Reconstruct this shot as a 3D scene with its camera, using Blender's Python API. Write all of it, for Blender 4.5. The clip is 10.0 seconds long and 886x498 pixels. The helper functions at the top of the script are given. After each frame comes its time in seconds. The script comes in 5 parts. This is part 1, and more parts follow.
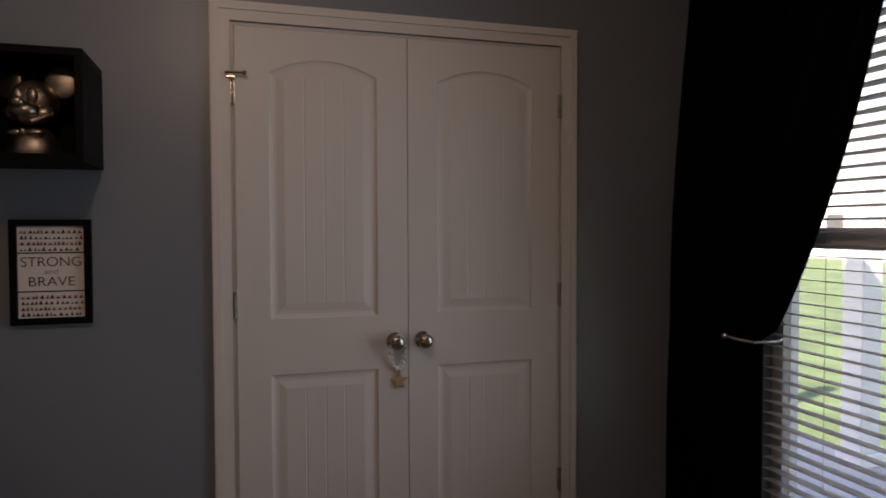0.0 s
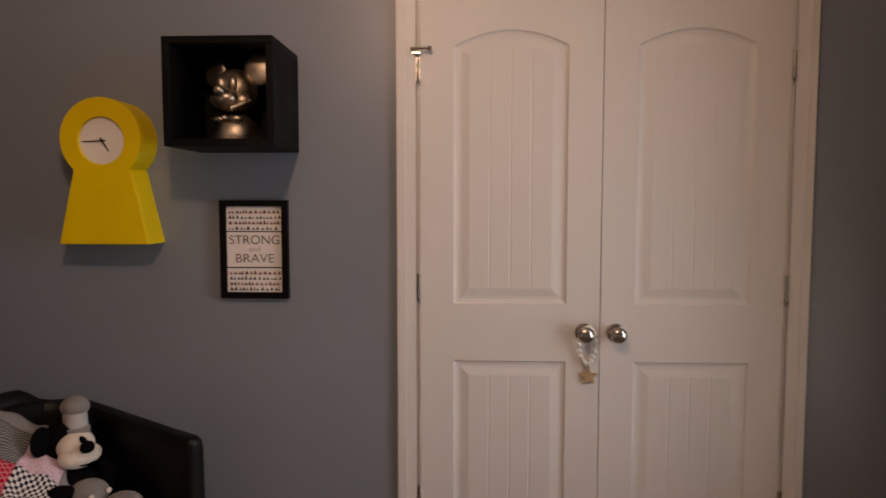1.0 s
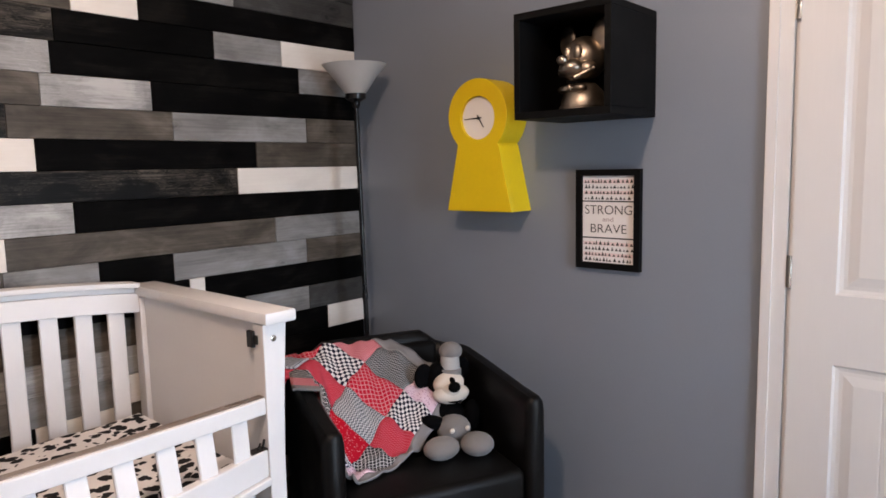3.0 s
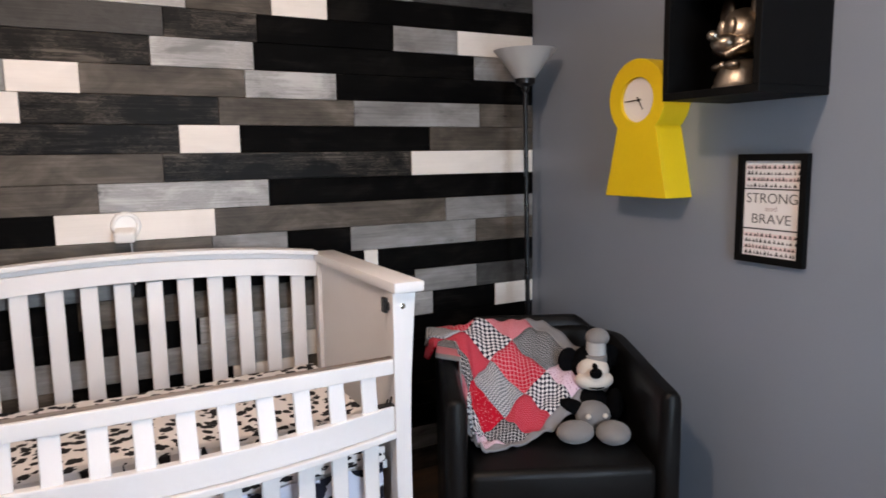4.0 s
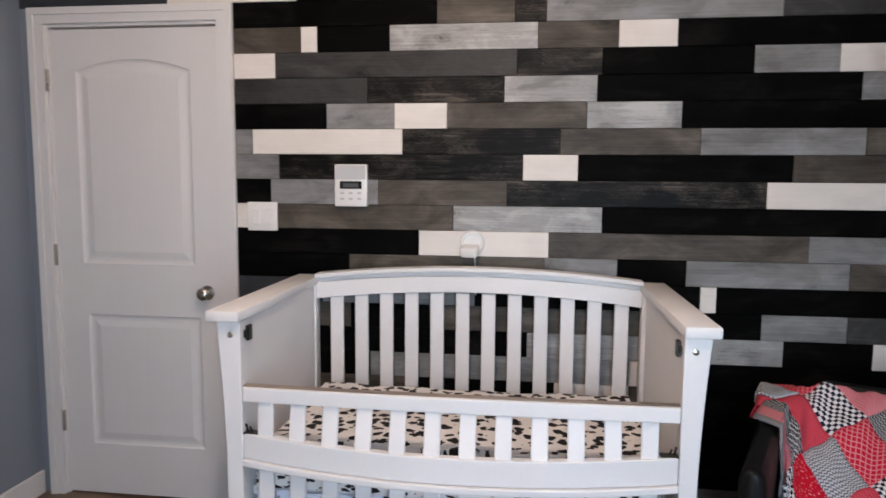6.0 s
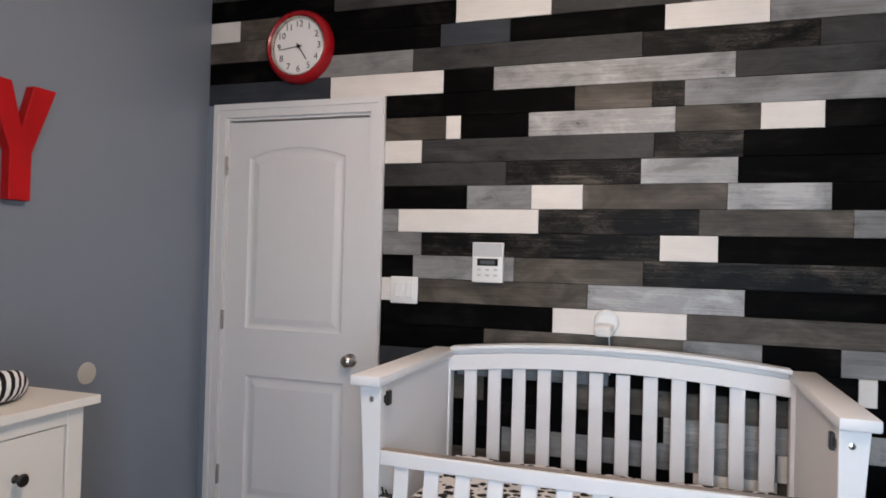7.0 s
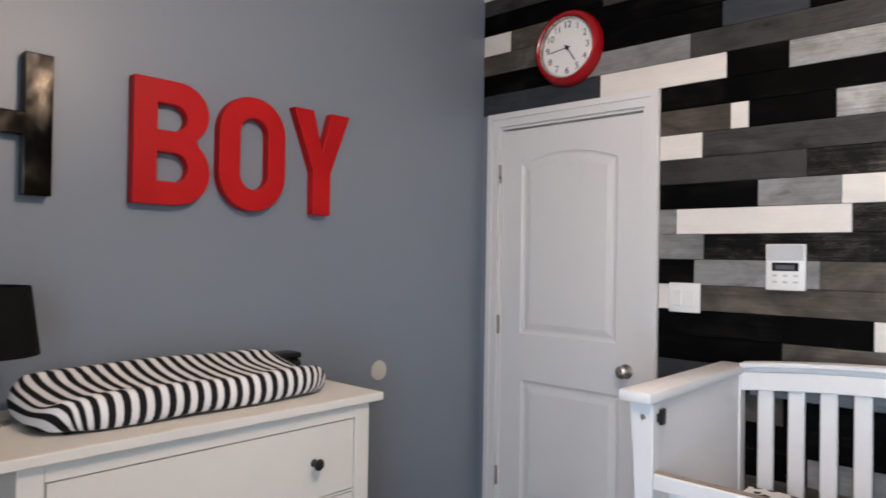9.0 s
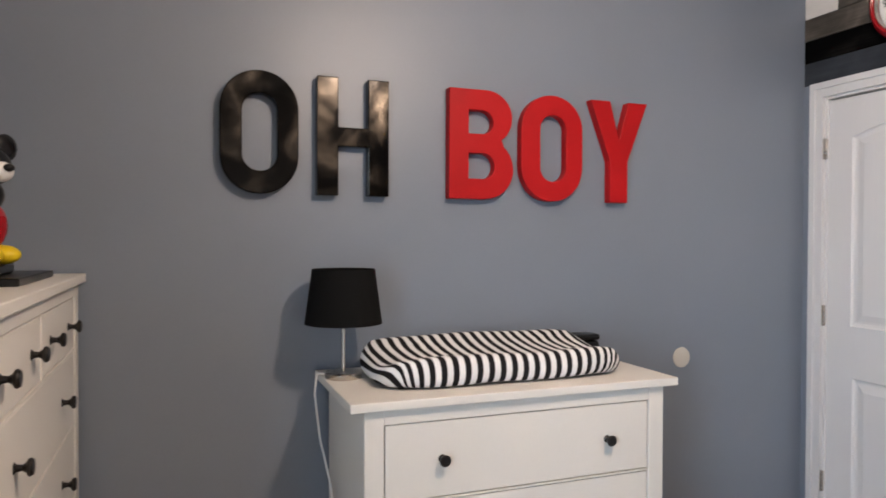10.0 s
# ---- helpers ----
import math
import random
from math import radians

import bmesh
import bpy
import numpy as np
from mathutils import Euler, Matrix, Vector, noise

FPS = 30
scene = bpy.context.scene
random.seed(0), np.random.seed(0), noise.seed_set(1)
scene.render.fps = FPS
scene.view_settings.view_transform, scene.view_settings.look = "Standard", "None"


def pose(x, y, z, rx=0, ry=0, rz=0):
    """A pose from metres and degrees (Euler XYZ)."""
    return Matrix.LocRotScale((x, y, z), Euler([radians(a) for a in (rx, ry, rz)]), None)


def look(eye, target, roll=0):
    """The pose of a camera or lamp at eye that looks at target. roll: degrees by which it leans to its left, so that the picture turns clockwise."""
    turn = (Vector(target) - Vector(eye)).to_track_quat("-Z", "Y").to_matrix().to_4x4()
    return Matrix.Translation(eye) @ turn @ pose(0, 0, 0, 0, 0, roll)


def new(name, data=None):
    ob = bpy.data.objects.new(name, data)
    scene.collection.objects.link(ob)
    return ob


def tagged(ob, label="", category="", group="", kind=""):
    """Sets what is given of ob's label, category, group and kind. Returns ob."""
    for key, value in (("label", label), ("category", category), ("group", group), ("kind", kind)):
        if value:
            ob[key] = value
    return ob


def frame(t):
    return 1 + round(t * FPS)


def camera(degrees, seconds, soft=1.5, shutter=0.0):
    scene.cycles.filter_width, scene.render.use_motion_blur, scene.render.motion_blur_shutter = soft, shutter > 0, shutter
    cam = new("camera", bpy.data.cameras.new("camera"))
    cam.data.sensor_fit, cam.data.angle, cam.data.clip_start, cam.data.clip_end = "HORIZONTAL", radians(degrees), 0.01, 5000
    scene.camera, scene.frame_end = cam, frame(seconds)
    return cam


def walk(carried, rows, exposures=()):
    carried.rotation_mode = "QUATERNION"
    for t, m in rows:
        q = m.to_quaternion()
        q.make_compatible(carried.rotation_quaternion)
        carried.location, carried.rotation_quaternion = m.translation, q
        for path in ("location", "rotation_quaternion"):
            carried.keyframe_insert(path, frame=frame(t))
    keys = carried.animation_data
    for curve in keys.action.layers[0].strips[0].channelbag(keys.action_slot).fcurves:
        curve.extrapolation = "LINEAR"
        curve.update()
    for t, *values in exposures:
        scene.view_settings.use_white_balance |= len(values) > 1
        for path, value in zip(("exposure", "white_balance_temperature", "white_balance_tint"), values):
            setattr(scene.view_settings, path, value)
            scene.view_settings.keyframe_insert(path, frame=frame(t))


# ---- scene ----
cam = camera(66.1, 10.0, soft=1.6, shutter=0.2)
PATH = [
    (0, (1.819, 1.19, 1.34), (2.389, 3.106, 1.277), -0.2),
    (0.5, (1.901, 1.257, 1.349), (2.162, 3.236, 1.236), 0.0),
    (1, (1.976, 1.341, 1.37), (1.894, 3.334, 1.227), -0.0),
    (1.5, (2.099, 1.39, 1.416), (1.575, 3.311, 1.228), -1.3),
    (2, (2.24, 1.422, 1.389), (1.268, 3.158, 1.19), -1.1),
    (2.2, (2.226, 1.411, 1.401), (1.18, 3.101, 1.18), -1.1),
    (3.5, (2.474, 1.702, 1.377), (0.939, 2.961, 1.137), -1.1),
    (4, (2.591, 1.783, 1.374), (0.84, 2.711, 1.108), -0.9),
    (4.5, (2.595, 1.885, 1.366), (0.708, 2.504, 1.124), -0.6),
    (5, (2.567, 1.969, 1.386), (0.62, 2.358, 1.15), 0.1),
    (5.5, (2.613, 2.075, 1.373), (0.622, 2.13, 1.191), -0.3),
    (6, (2.681, 2.142, 1.404), (0.707, 1.888, 1.202), 0.4),
    (6.2, (2.708, 2.148, 1.384), (0.747, 1.792, 1.222), 0.6),
    (7.3, (2.789, 2.147, 1.399), (0.922, 1.435, 1.474), 1.7),
    (7.5, (2.8, 2.161, 1.409), (0.955, 1.395, 1.499), 1.7),
    (8, (2.782, 2.155, 1.407), (1.014, 1.223, 1.478), 1.5),
    (8.5, (2.705, 2.167, 1.401), (1.069, 1.017, 1.442), 0.9),
    (9, (2.657, 2.169, 1.399), (1.181, 0.82, 1.421), 0.9),
    (9.5, (2.656, 2.245, 1.388), (1.607, 0.542, 1.405), 0.2),
    (10, (2.653, 2.328, 1.404), (1.939, 0.46, 1.375), 0.2),
]
EXPOSURES = [(0.0, 1.82, 7700, 25), (0.5, 2.55, 9200, 33), (1.0, 3.05, 9000, 32), (1.5, 3.32, 8100, 29), (2.0, 3.59, 7500, 26), (3.5, 4.02, 6900, 20), (4.5, 3.96, 6850, 19), (5.5, 3.78, 6700, 18), (7.5, 3.75, 6300, 14), (8.5, 3.88, 6250, 13), (9.0, 3.95, 6250, 13), (9.5, 3.97, 6380, 14), (10.0, 4.25, 6400, 14)]
walk(cam, [(t, look(eye, target, roll)) for t, eye, target, roll in PATH], EXPOSURES)

# ---- room size ----
LX, LY, LZ = 3.62, 3.635, 2.706   # planked west wall at x = 0, south wall at y = 0
PITCH = LZ / 27                   # one row of planks

# ---- light ----
world = bpy.data.worlds.new("sky")
scene.world = world
world.use_nodes = True
wn = world.node_tree
sky = wn.nodes.new("ShaderNodeTexSky")
sky.sky_type = "NISHITA"
sky.sun_disc = False
sky.sun_elevation, sky.sun_rotation = radians(48), radians(250)
wn.links.new(sky.outputs[0], wn.nodes["Background"].inputs[0])
wn.nodes["Background"].inputs[1].default_value = 0.15


def lamp(name, kind, power, colour, m, size=0.1, size_y=0.1):
    data = bpy.data.lights.new(name, kind)
    data.energy, data.color = power, colour
    if kind == "AREA":
        data.shape, data.size, data.size_y = "RECTANGLE", size, size_y
    elif kind == "SUN":
        data.angle = size
    else:
        data.shadow_soft_size = size
    ob = new(name, data)
    ob.matrix_world = m
    return ob


lamp("sun", "SUN", 5.0, (1, 0.95, 0.88), look((-10, -4, 11), (0, 0, 0)), radians(0.6))
lamp("room_light", "POINT", 3.9, (1.0, 0.80, 0.62), pose(1.68, 1.8, 2.40), 0.06)
day = lamp("window_daylight", "AREA", 2.1, (0.60, 0.81, 1.0), look((3.58, 2.58, 1.25), (0.3, 2.2, 1.1)), 0.85, 1.7)
day.data.spread = radians(124)


# ---- materials ----
def nodes_of(name):
    m = bpy.data.materials.new(name)
    m.use_nodes = True
    t = m.node_tree
    return m, t, t.nodes["Principled BSDF"]


def node(t, kind, **values):
    n = t.nodes.new(kind)
    for key, v in values.items():
        n.inputs[key.replace("_", " ")].default_value = v
    return n


def ramp(t, source, stops):
    r = t.nodes.new("ShaderNodeValToRGB")
    els = r.color_ramp.elements
    while len(els) < len(stops):
        els.new(0.5)
    for e, (p, c) in zip(els, stops):
        e.position, e.color = p, (*c, 1) if len(c) == 3 else c
    t.links.new(source, r.inputs[0])
    return r


def mapped(t, scale=(1, 1, 1), spin=0.0):
    tc = t.nodes.new("ShaderNodeTexCoord")
    info = t.nodes.new("ShaderNodeObjectInfo")
    mul = t.nodes.new("ShaderNodeMath")
    mul.operation = "MULTIPLY"
    mul.inputs[1].default_value = spin
    t.links.new(info.outputs["Random"], mul.inputs[0])
    add = t.nodes.new("ShaderNodeVectorMath")
    t.links.new(tc.outputs["Object"], add.inputs[0])
    t.links.new(mul.outputs[0], add.inputs[1])
    mp = t.nodes.new("ShaderNodeMapping")
    mp.inputs["Scale"].default_value = scale
    t.links.new(add.outputs[0], mp.inputs["Vector"])
    return mp.outputs[0]


def bumped(t, b, source, strength, depth=0.001):
    bp = t.nodes.new("ShaderNodeBump")
    bp.inputs["Strength"].default_value, bp.inputs["Distance"].default_value = strength, depth
    t.links.new(source, bp.inputs["Height"])
    t.links.new(bp.outputs[0], b.inputs["Normal"])
    return bp


def mat(name, col, rough=0.5, metal=0.0, var=0.1, scale=3.0, fine=90.0, bump=0.15, stretch=(1, 1, 1), sheen=0.0, rvar=0.1, spec=0.5):
    """A plain surface: broad stains and fine grain in colour, gloss and relief."""
    m, t, b = nodes_of(name)
    v = mapped(t, stretch, 7.0)
    big = node(t, "ShaderNodeTexNoise", Scale=scale, Detail=5.0)
    small = node(t, "ShaderNodeTexNoise", Scale=fine, Detail=3.0)
    for n in (big, small):
        t.links.new(v, n.inputs["Vector"])
    mix = t.nodes.new("ShaderNodeMath")
    mix.operation = "MULTIPLY_ADD"
    mix.inputs[1].default_value = 0.3
    t.links.new(small.outputs["Fac"], mix.inputs[0])
    t.links.new(big.outputs["Fac"], mix.inputs[2])
    lo = tuple(c * (1 - var) for c in col)
    hi = tuple(min(1, c * (1 + var)) for c in col)
    r = ramp(t, mix.outputs[0], [(0.42, lo), (0.88, hi)])
    t.links.new(r.outputs[0], b.inputs["Base Color"])
    rr = ramp(t, big.outputs["Fac"], [(0.3, (max(0, rough - rvar),) * 3), (0.7, (min(1, rough + rvar),) * 3)])
    t.links.new(rr.outputs[0], b.inputs["Roughness"])
    b.inputs["Metallic"].default_value = metal
    b.inputs["Specular IOR Level"].default_value = spec
    if sheen:
        b.inputs["Sheen Weight"].default_value = sheen
    if bump:
        bumped(t, b, small.outputs["Fac"], bump)
    return m


def plank_mat(name, stops, rough, worn=None, spec=0.15, grain=0.4, knots=0.9):
    """Stained pine: fine long grain, blotches where the stain took unevenly, and knots with rings."""
    m, t, b = nodes_of(name)
    fine = node(t, "ShaderNodeTexNoise", Scale=1.0, Detail=4.0, Roughness=0.6, Distortion=0.4)
    t.links.new(mapped(t, (60, 3.2, 130), 23.0), fine.inputs["Vector"])
    flat = mapped(t, (1, 1, 1), 23.0)
    sep = t.nodes.new("ShaderNodeSeparateXYZ")
    t.links.new(flat, sep.inputs[0])
    com = t.nodes.new("ShaderNodeCombineXYZ")
    t.links.new(sep.outputs["Y"], com.inputs["X"])
    stretch = t.nodes.new("ShaderNodeMath")
    stretch.operation = "MULTIPLY"
    stretch.inputs[1].default_value = 1.9
    t.links.new(sep.outputs["Z"], stretch.inputs[0])
    t.links.new(stretch.outputs[0], com.inputs["Y"])
    blot = node(t, "ShaderNodeTexNoise", Scale=4.5, Detail=5.0, Roughness=0.62, Distortion=0.6)
    t.links.new(com.outputs[0], blot.inputs["Vector"])
    warp = node(t, "ShaderNodeTexNoise", Scale=9.0, Detail=3.0)
    t.links.new(com.outputs[0], warp.inputs["Vector"])
    shift = t.nodes.new("ShaderNodeVectorMath")
    shift.operation = "MULTIPLY_ADD"
    shift.inputs[1].default_value = (0.14, 0.10, 0.0)
    t.links.new(warp.outputs["Color"], shift.inputs[0])
    t.links.new(com.outputs[0], shift.inputs[2])
    knot = node(t, "ShaderNodeTexVoronoi", Scale=2.4)
    knot.voronoi_dimensions = "2D"
    t.links.new(shift.outputs[0], knot.inputs["Vector"])
    kr = ramp(t, knot.outputs["Distance"], [(0.012, (0.25,) * 3), (0.035, (0.55,) * 3), (0.055, (0.82,) * 3), (0.07, (0.62,) * 3), (0.11, (0.92,) * 3), (0.16, (1, 1, 1))])
    add = t.nodes.new("ShaderNodeMath")
    add.operation = "MULTIPLY_ADD"
    add.inputs[1].default_value = grain
    t.links.new(fine.outputs["Fac"], add.inputs[0])
    t.links.new(blot.outputs["Fac"], add.inputs[2])
    lo = (1 + grain) * 0.5
    r = ramp(t, add.outputs[0], [(lo + (p - 0.75) * 0.75, c) for p, c in stops])
    mul = t.nodes.new("ShaderNodeMix")
    mul.data_type, mul.blend_type = "RGBA", "MULTIPLY"
    mul.inputs[0].default_value = knots
    t.links.new(r.outputs[0], mul.inputs[6])
    t.links.new(kr.outputs[0], mul.inputs[7])
    t.links.new(mul.outputs[2], b.inputs["Base Color"])
    b.inputs["Roughness"].default_value = rough
    b.inputs["Specular IOR Level"].default_value = spec
    bumped(t, b, add.outputs[0], 0.4 if worn != "paint" else 0.12, 0.0012)
    return m


def g(v, warm=0.0):
    return (v * (1 + warm), v, v * (1 - warm))


PLANK = {
    "W": plank_mat("white_painted_pine", [(0.5, g(0.61, 0.085)), (1.0, g(0.70, 0.075))], 0.55, "paint", 0.2, knots=0.06),
    "S": plank_mat("silver_stained_pine", [(0.52, g(0.17, 0.03)), (0.67, g(0.25, 0.03)), (0.74, g(0.31, 0.03)), (0.765, g(0.255, 0.03)), (0.86, g(0.34, 0.03)), (1.0, g(0.42, 0.03))], 0.42, None, 0.22, grain=0.5),
    "L": plank_mat("light_grey_pine", [(0.50, g(0.13, 0.03)), (0.75, g(0.20, 0.03)), (1.0, g(0.27))], 0.5, None, 0.16, knots=0.6),
    "G": plank_mat("grey_brown_pine", [(0.45, g(0.030, 0.20)), (0.75, g(0.062, 0.19)), (1.05, g(0.12, 0.17))], 0.5, knots=0.95),
    "D": plank_mat("charcoal_pine", [(0.48, g(0.020, 0.05)), (0.70, g(0.036, 0.05)), (0.77, g(0.046, 0.05)), (0.80, g(0.038, 0.04)), (1.02, g(0.066, 0.03))], 0.5),
    "B": plank_mat("black_pine", [(0.5, g(0.0010)), (0.8, g(0.0022, 0.05)), (1.03, g(0.008, 0.12))], 0.65, None, 0.035),
    "K": plank_mat("worn_black_pine", [(0.60, g(0.003, 0.08)), (0.70, g(0.006, 0.12)), (0.73, g(0.024, 0.16)), (0.755, g(0.005, 0.1)), (0.79, g(0.008, 0.12)), (0.82, g(0.055, 0.18)), (0.845, g(0.010, 0.12)), (0.90, g(0.030, 0.16)), (1.0, g(0.08, 0.18))], 0.5, None, 0.10, grain=0.5),
    "N": plank_mat("slate_blue_pine", [(0.5, (0.028, 0.032, 0.038)), (1.0, (0.048, 0.052, 0.06))], 0.5),
}
WALL = mat("grey_blue_wall_paint", (0.203, 0.229, 0.272), 0.37, var=0.05, scale=1.1, fine=160, bump=0.10, rvar=0.05)
CEIL = mat("ceiling_paint", (0.72, 0.71, 0.69), 0.8, var=0.03, bump=0.2)
WHITE = mat("white_trim_paint", (0.68, 0.66, 0.645), 0.45, var=0.035, scale=2.0, fine=70, bump=0.05, stretch=(1, 1, 0.25), rvar=0.02)
DOORW = mat("white_door_paint", (0.68, 0.66, 0.645), 0.50, var=0.03, scale=1.6, fine=150, bump=0.12, stretch=(1, 1, 0.06), rvar=0.02)
CRIBW = mat("crib_white_paint", (0.73, 0.715, 0.71), 0.46, var=0.03, scale=2.5, bump=0.03, rvar=0.03, spec=0.35)
CREAM = mat("cream_furniture_paint", (0.71, 0.675, 0.615), 0.42, var=0.03, scale=2.0, bump=0.04, rvar=0.02)
FLOORM = mat("brown_floor_boards", (0.16, 0.10, 0.06), 0.4, var=0.35, scale=4.0, stretch=(6, 0.8, 1))
NICKEL = mat("satin_nickel", (0.55, 0.51, 0.46), 0.26, 1.0, var=0.1, bump=0.02)
DARKM = mat("dark_bronze_metal", (0.035, 0.032, 0.03), 0.35, 0.8, var=0.3)
BLACKF = mat("black_furniture_foil", (0.0035, 0.0035, 0.0036), 0.55, var=0.25, bump=0.05, spec=0.10)
BLACKP = mat("black_plastic", (0.005, 0.005, 0.0055), 0.3, var=0.2, bump=0.02, spec=0.35)
LEATHER = mat("black_leather", (0.0035, 0.0033, 0.0033), 0.42, var=0.3, scale=5, fine=260, bump=0.35, spec=0.20)
YELLOW = mat("yellow_painted_wood", (0.76, 0.53, 0.004), 0.5, var=0.06, scale=3, bump=0.08)
REDP = mat("red_painted_letter", (0.41, 0.006, 0.008), 0.5, var=0.10, scale=6, bump=0.08, spec=0.2)
REDG = mat("red_gloss_plastic", (0.33, 0.005, 0.009), 0.25, var=0.08, bump=0.0)
PAPER = mat("white_paper", (0.80, 0.77, 0.755), 0.6, var=0.02, bump=0.03)
PINK = mat("pale_pink_paper", (0.78, 0.62, 0.60), 0.6, var=0.03)
INK = mat("black_ink", (0.012, 0.012, 0.012), 0.6, var=0.1)
DIAL = mat("clock_dial", (0.80, 0.77, 0.74), 0.5, var=0.02)
PLASTW = mat("white_plastic", (0.76, 0.74, 0.71), 0.35, var=0.02, bump=0.02)
GREYPL = mat("grey_plastic_grille", (0.50, 0.50, 0.50), 0.5, var=0.04)
LCD = mat("display_grey_glass", (0.10, 0.105, 0.11), 0.15, var=0.1)
BEIGE = mat("beige_cover_disc", (0.55, 0.52, 0.46), 0.5, var=0.05)
SHADEW = mat("frosted_glass_shade", (0.56, 0.55, 0.54), 0.5, var=0.10, scale=6)
SHADEB = mat("black_lampshade_cloth", (0.006, 0.006, 0.006), 0.9, var=0.25, fine=400, bump=0.4, spec=0.1)
CORDW = mat("white_cord", (0.72, 0.70, 0.68), 0.5)
CURTAIN = mat("black_curtain_cloth", (0.0025, 0.0025, 0.003), 0.95, var=0.3, fine=500, bump=0.4, spec=0.05)
BLIND = mat("white_blind_slat", (0.78, 0.77, 0.76), 0.4, var=0.03)
for one, share in ((BLIND, 0.65), (SHADEW, 0.45)):
    nt = one.node_tree
    thin = nt.nodes.new("ShaderNodeBsdfTranslucent")
    thin.inputs[0].default_value = (0.8, 0.79, 0.77, 1)
    both = nt.nodes.new("ShaderNodeMixShader")
    both.inputs[0].default_value = share
    nt.links.new(nt.nodes["Principled BSDF"].outputs[0], both.inputs[1])
    nt.links.new(thin.outputs[0], both.inputs[2])
    nt.links.new(both.outputs[0], nt.nodes["Material Output"].inputs[0])
FUR = mat("black_plush", (0.003, 0.003, 0.0035), 0.95, var=0.4, fine=420, bump=0.8, spec=0.05)
FURG = mat("grey_plush", (0.21, 0.197, 0.193), 0.95, var=0.12, fine=420, bump=0.8, sheen=0.2)
FURL = mat("light_grey_felt", (0.42, 0.41, 0.40), 0.95, var=0.1, fine=420, bump=0.6)
FURC = mat("cream_plush", (0.70, 0.62, 0.54), 0.95, var=0.08, fine=420, bump=0.6, sheen=0.2)
GREYB = mat("grey_quilt_binding", (0.22, 0.21, 0.215), 0.9, var=0.08, fine=500, bump=0.5)
BRONZE = mat("pewter_bronze", (0.44, 0.37, 0.30), 0.40, 1.0, var=0.25, scale=14, bump=0.05)
BEADW = mat("white_wooden_beads", (0.72, 0.70, 0.66), 0.5, var=0.08)
TAN = mat("tan_wood_charm", (0.42, 0.28, 0.15), 0.6, var=0.15)
WORN = mat("worn_rail_edge", (0.24, 0.185, 0.15), 0.35, var=0.5, scale=9, stretch=(1, 0.3, 1))
LAWN = mat("lawn", (0.10, 0.16, 0.07), 0.9, var=0.35, scale=1.2, fine=40)
PORCH = mat("porch_white", (0.78, 0.78, 0.78), 0.5, var=0.05)
PAVE = mat("pale_concrete", (0.45, 0.45, 0.45), 0.8, var=0.12)


def tin_mat():
    """Black enamelled tin with cloudy patches, browner and lighter in colour."""
    m, t, b = nodes_of("black_enamelled_tin")
    v = mapped(t, (1, 1, 1), 5.0)
    n = node(t, "ShaderNodeTexNoise", Scale=7.0, Detail=3.0, Roughness=0.5, Distortion=0.8)
    t.links.new(v, n.inputs["Vector"])
    c = ramp(t, n.outputs["Fac"], [(0.42, (0.006, 0.005, 0.0042)), (0.58, (0.034, 0.028, 0.022)), (0.76, (0.12, 0.10, 0.08))])
    t.links.new(c.outputs[0], b.inputs["Base Color"])
    r = ramp(t, n.outputs["Fac"], [(0.35, (0.13,) * 3), (0.7, (0.28,) * 3)])
    t.links.new(r.outputs[0], b.inputs["Roughness"])
    b.inputs["Metallic"].default_value = 0.85
    n2 = node(t, "ShaderNodeTexNoise", Scale=11.0, Detail=1.0)
    t.links.new(v, n2.inputs["Vector"])
    bumped(t, b, n2.outputs["Fac"], 0.5, 0.004)
    return m


TIN = tin_mat()


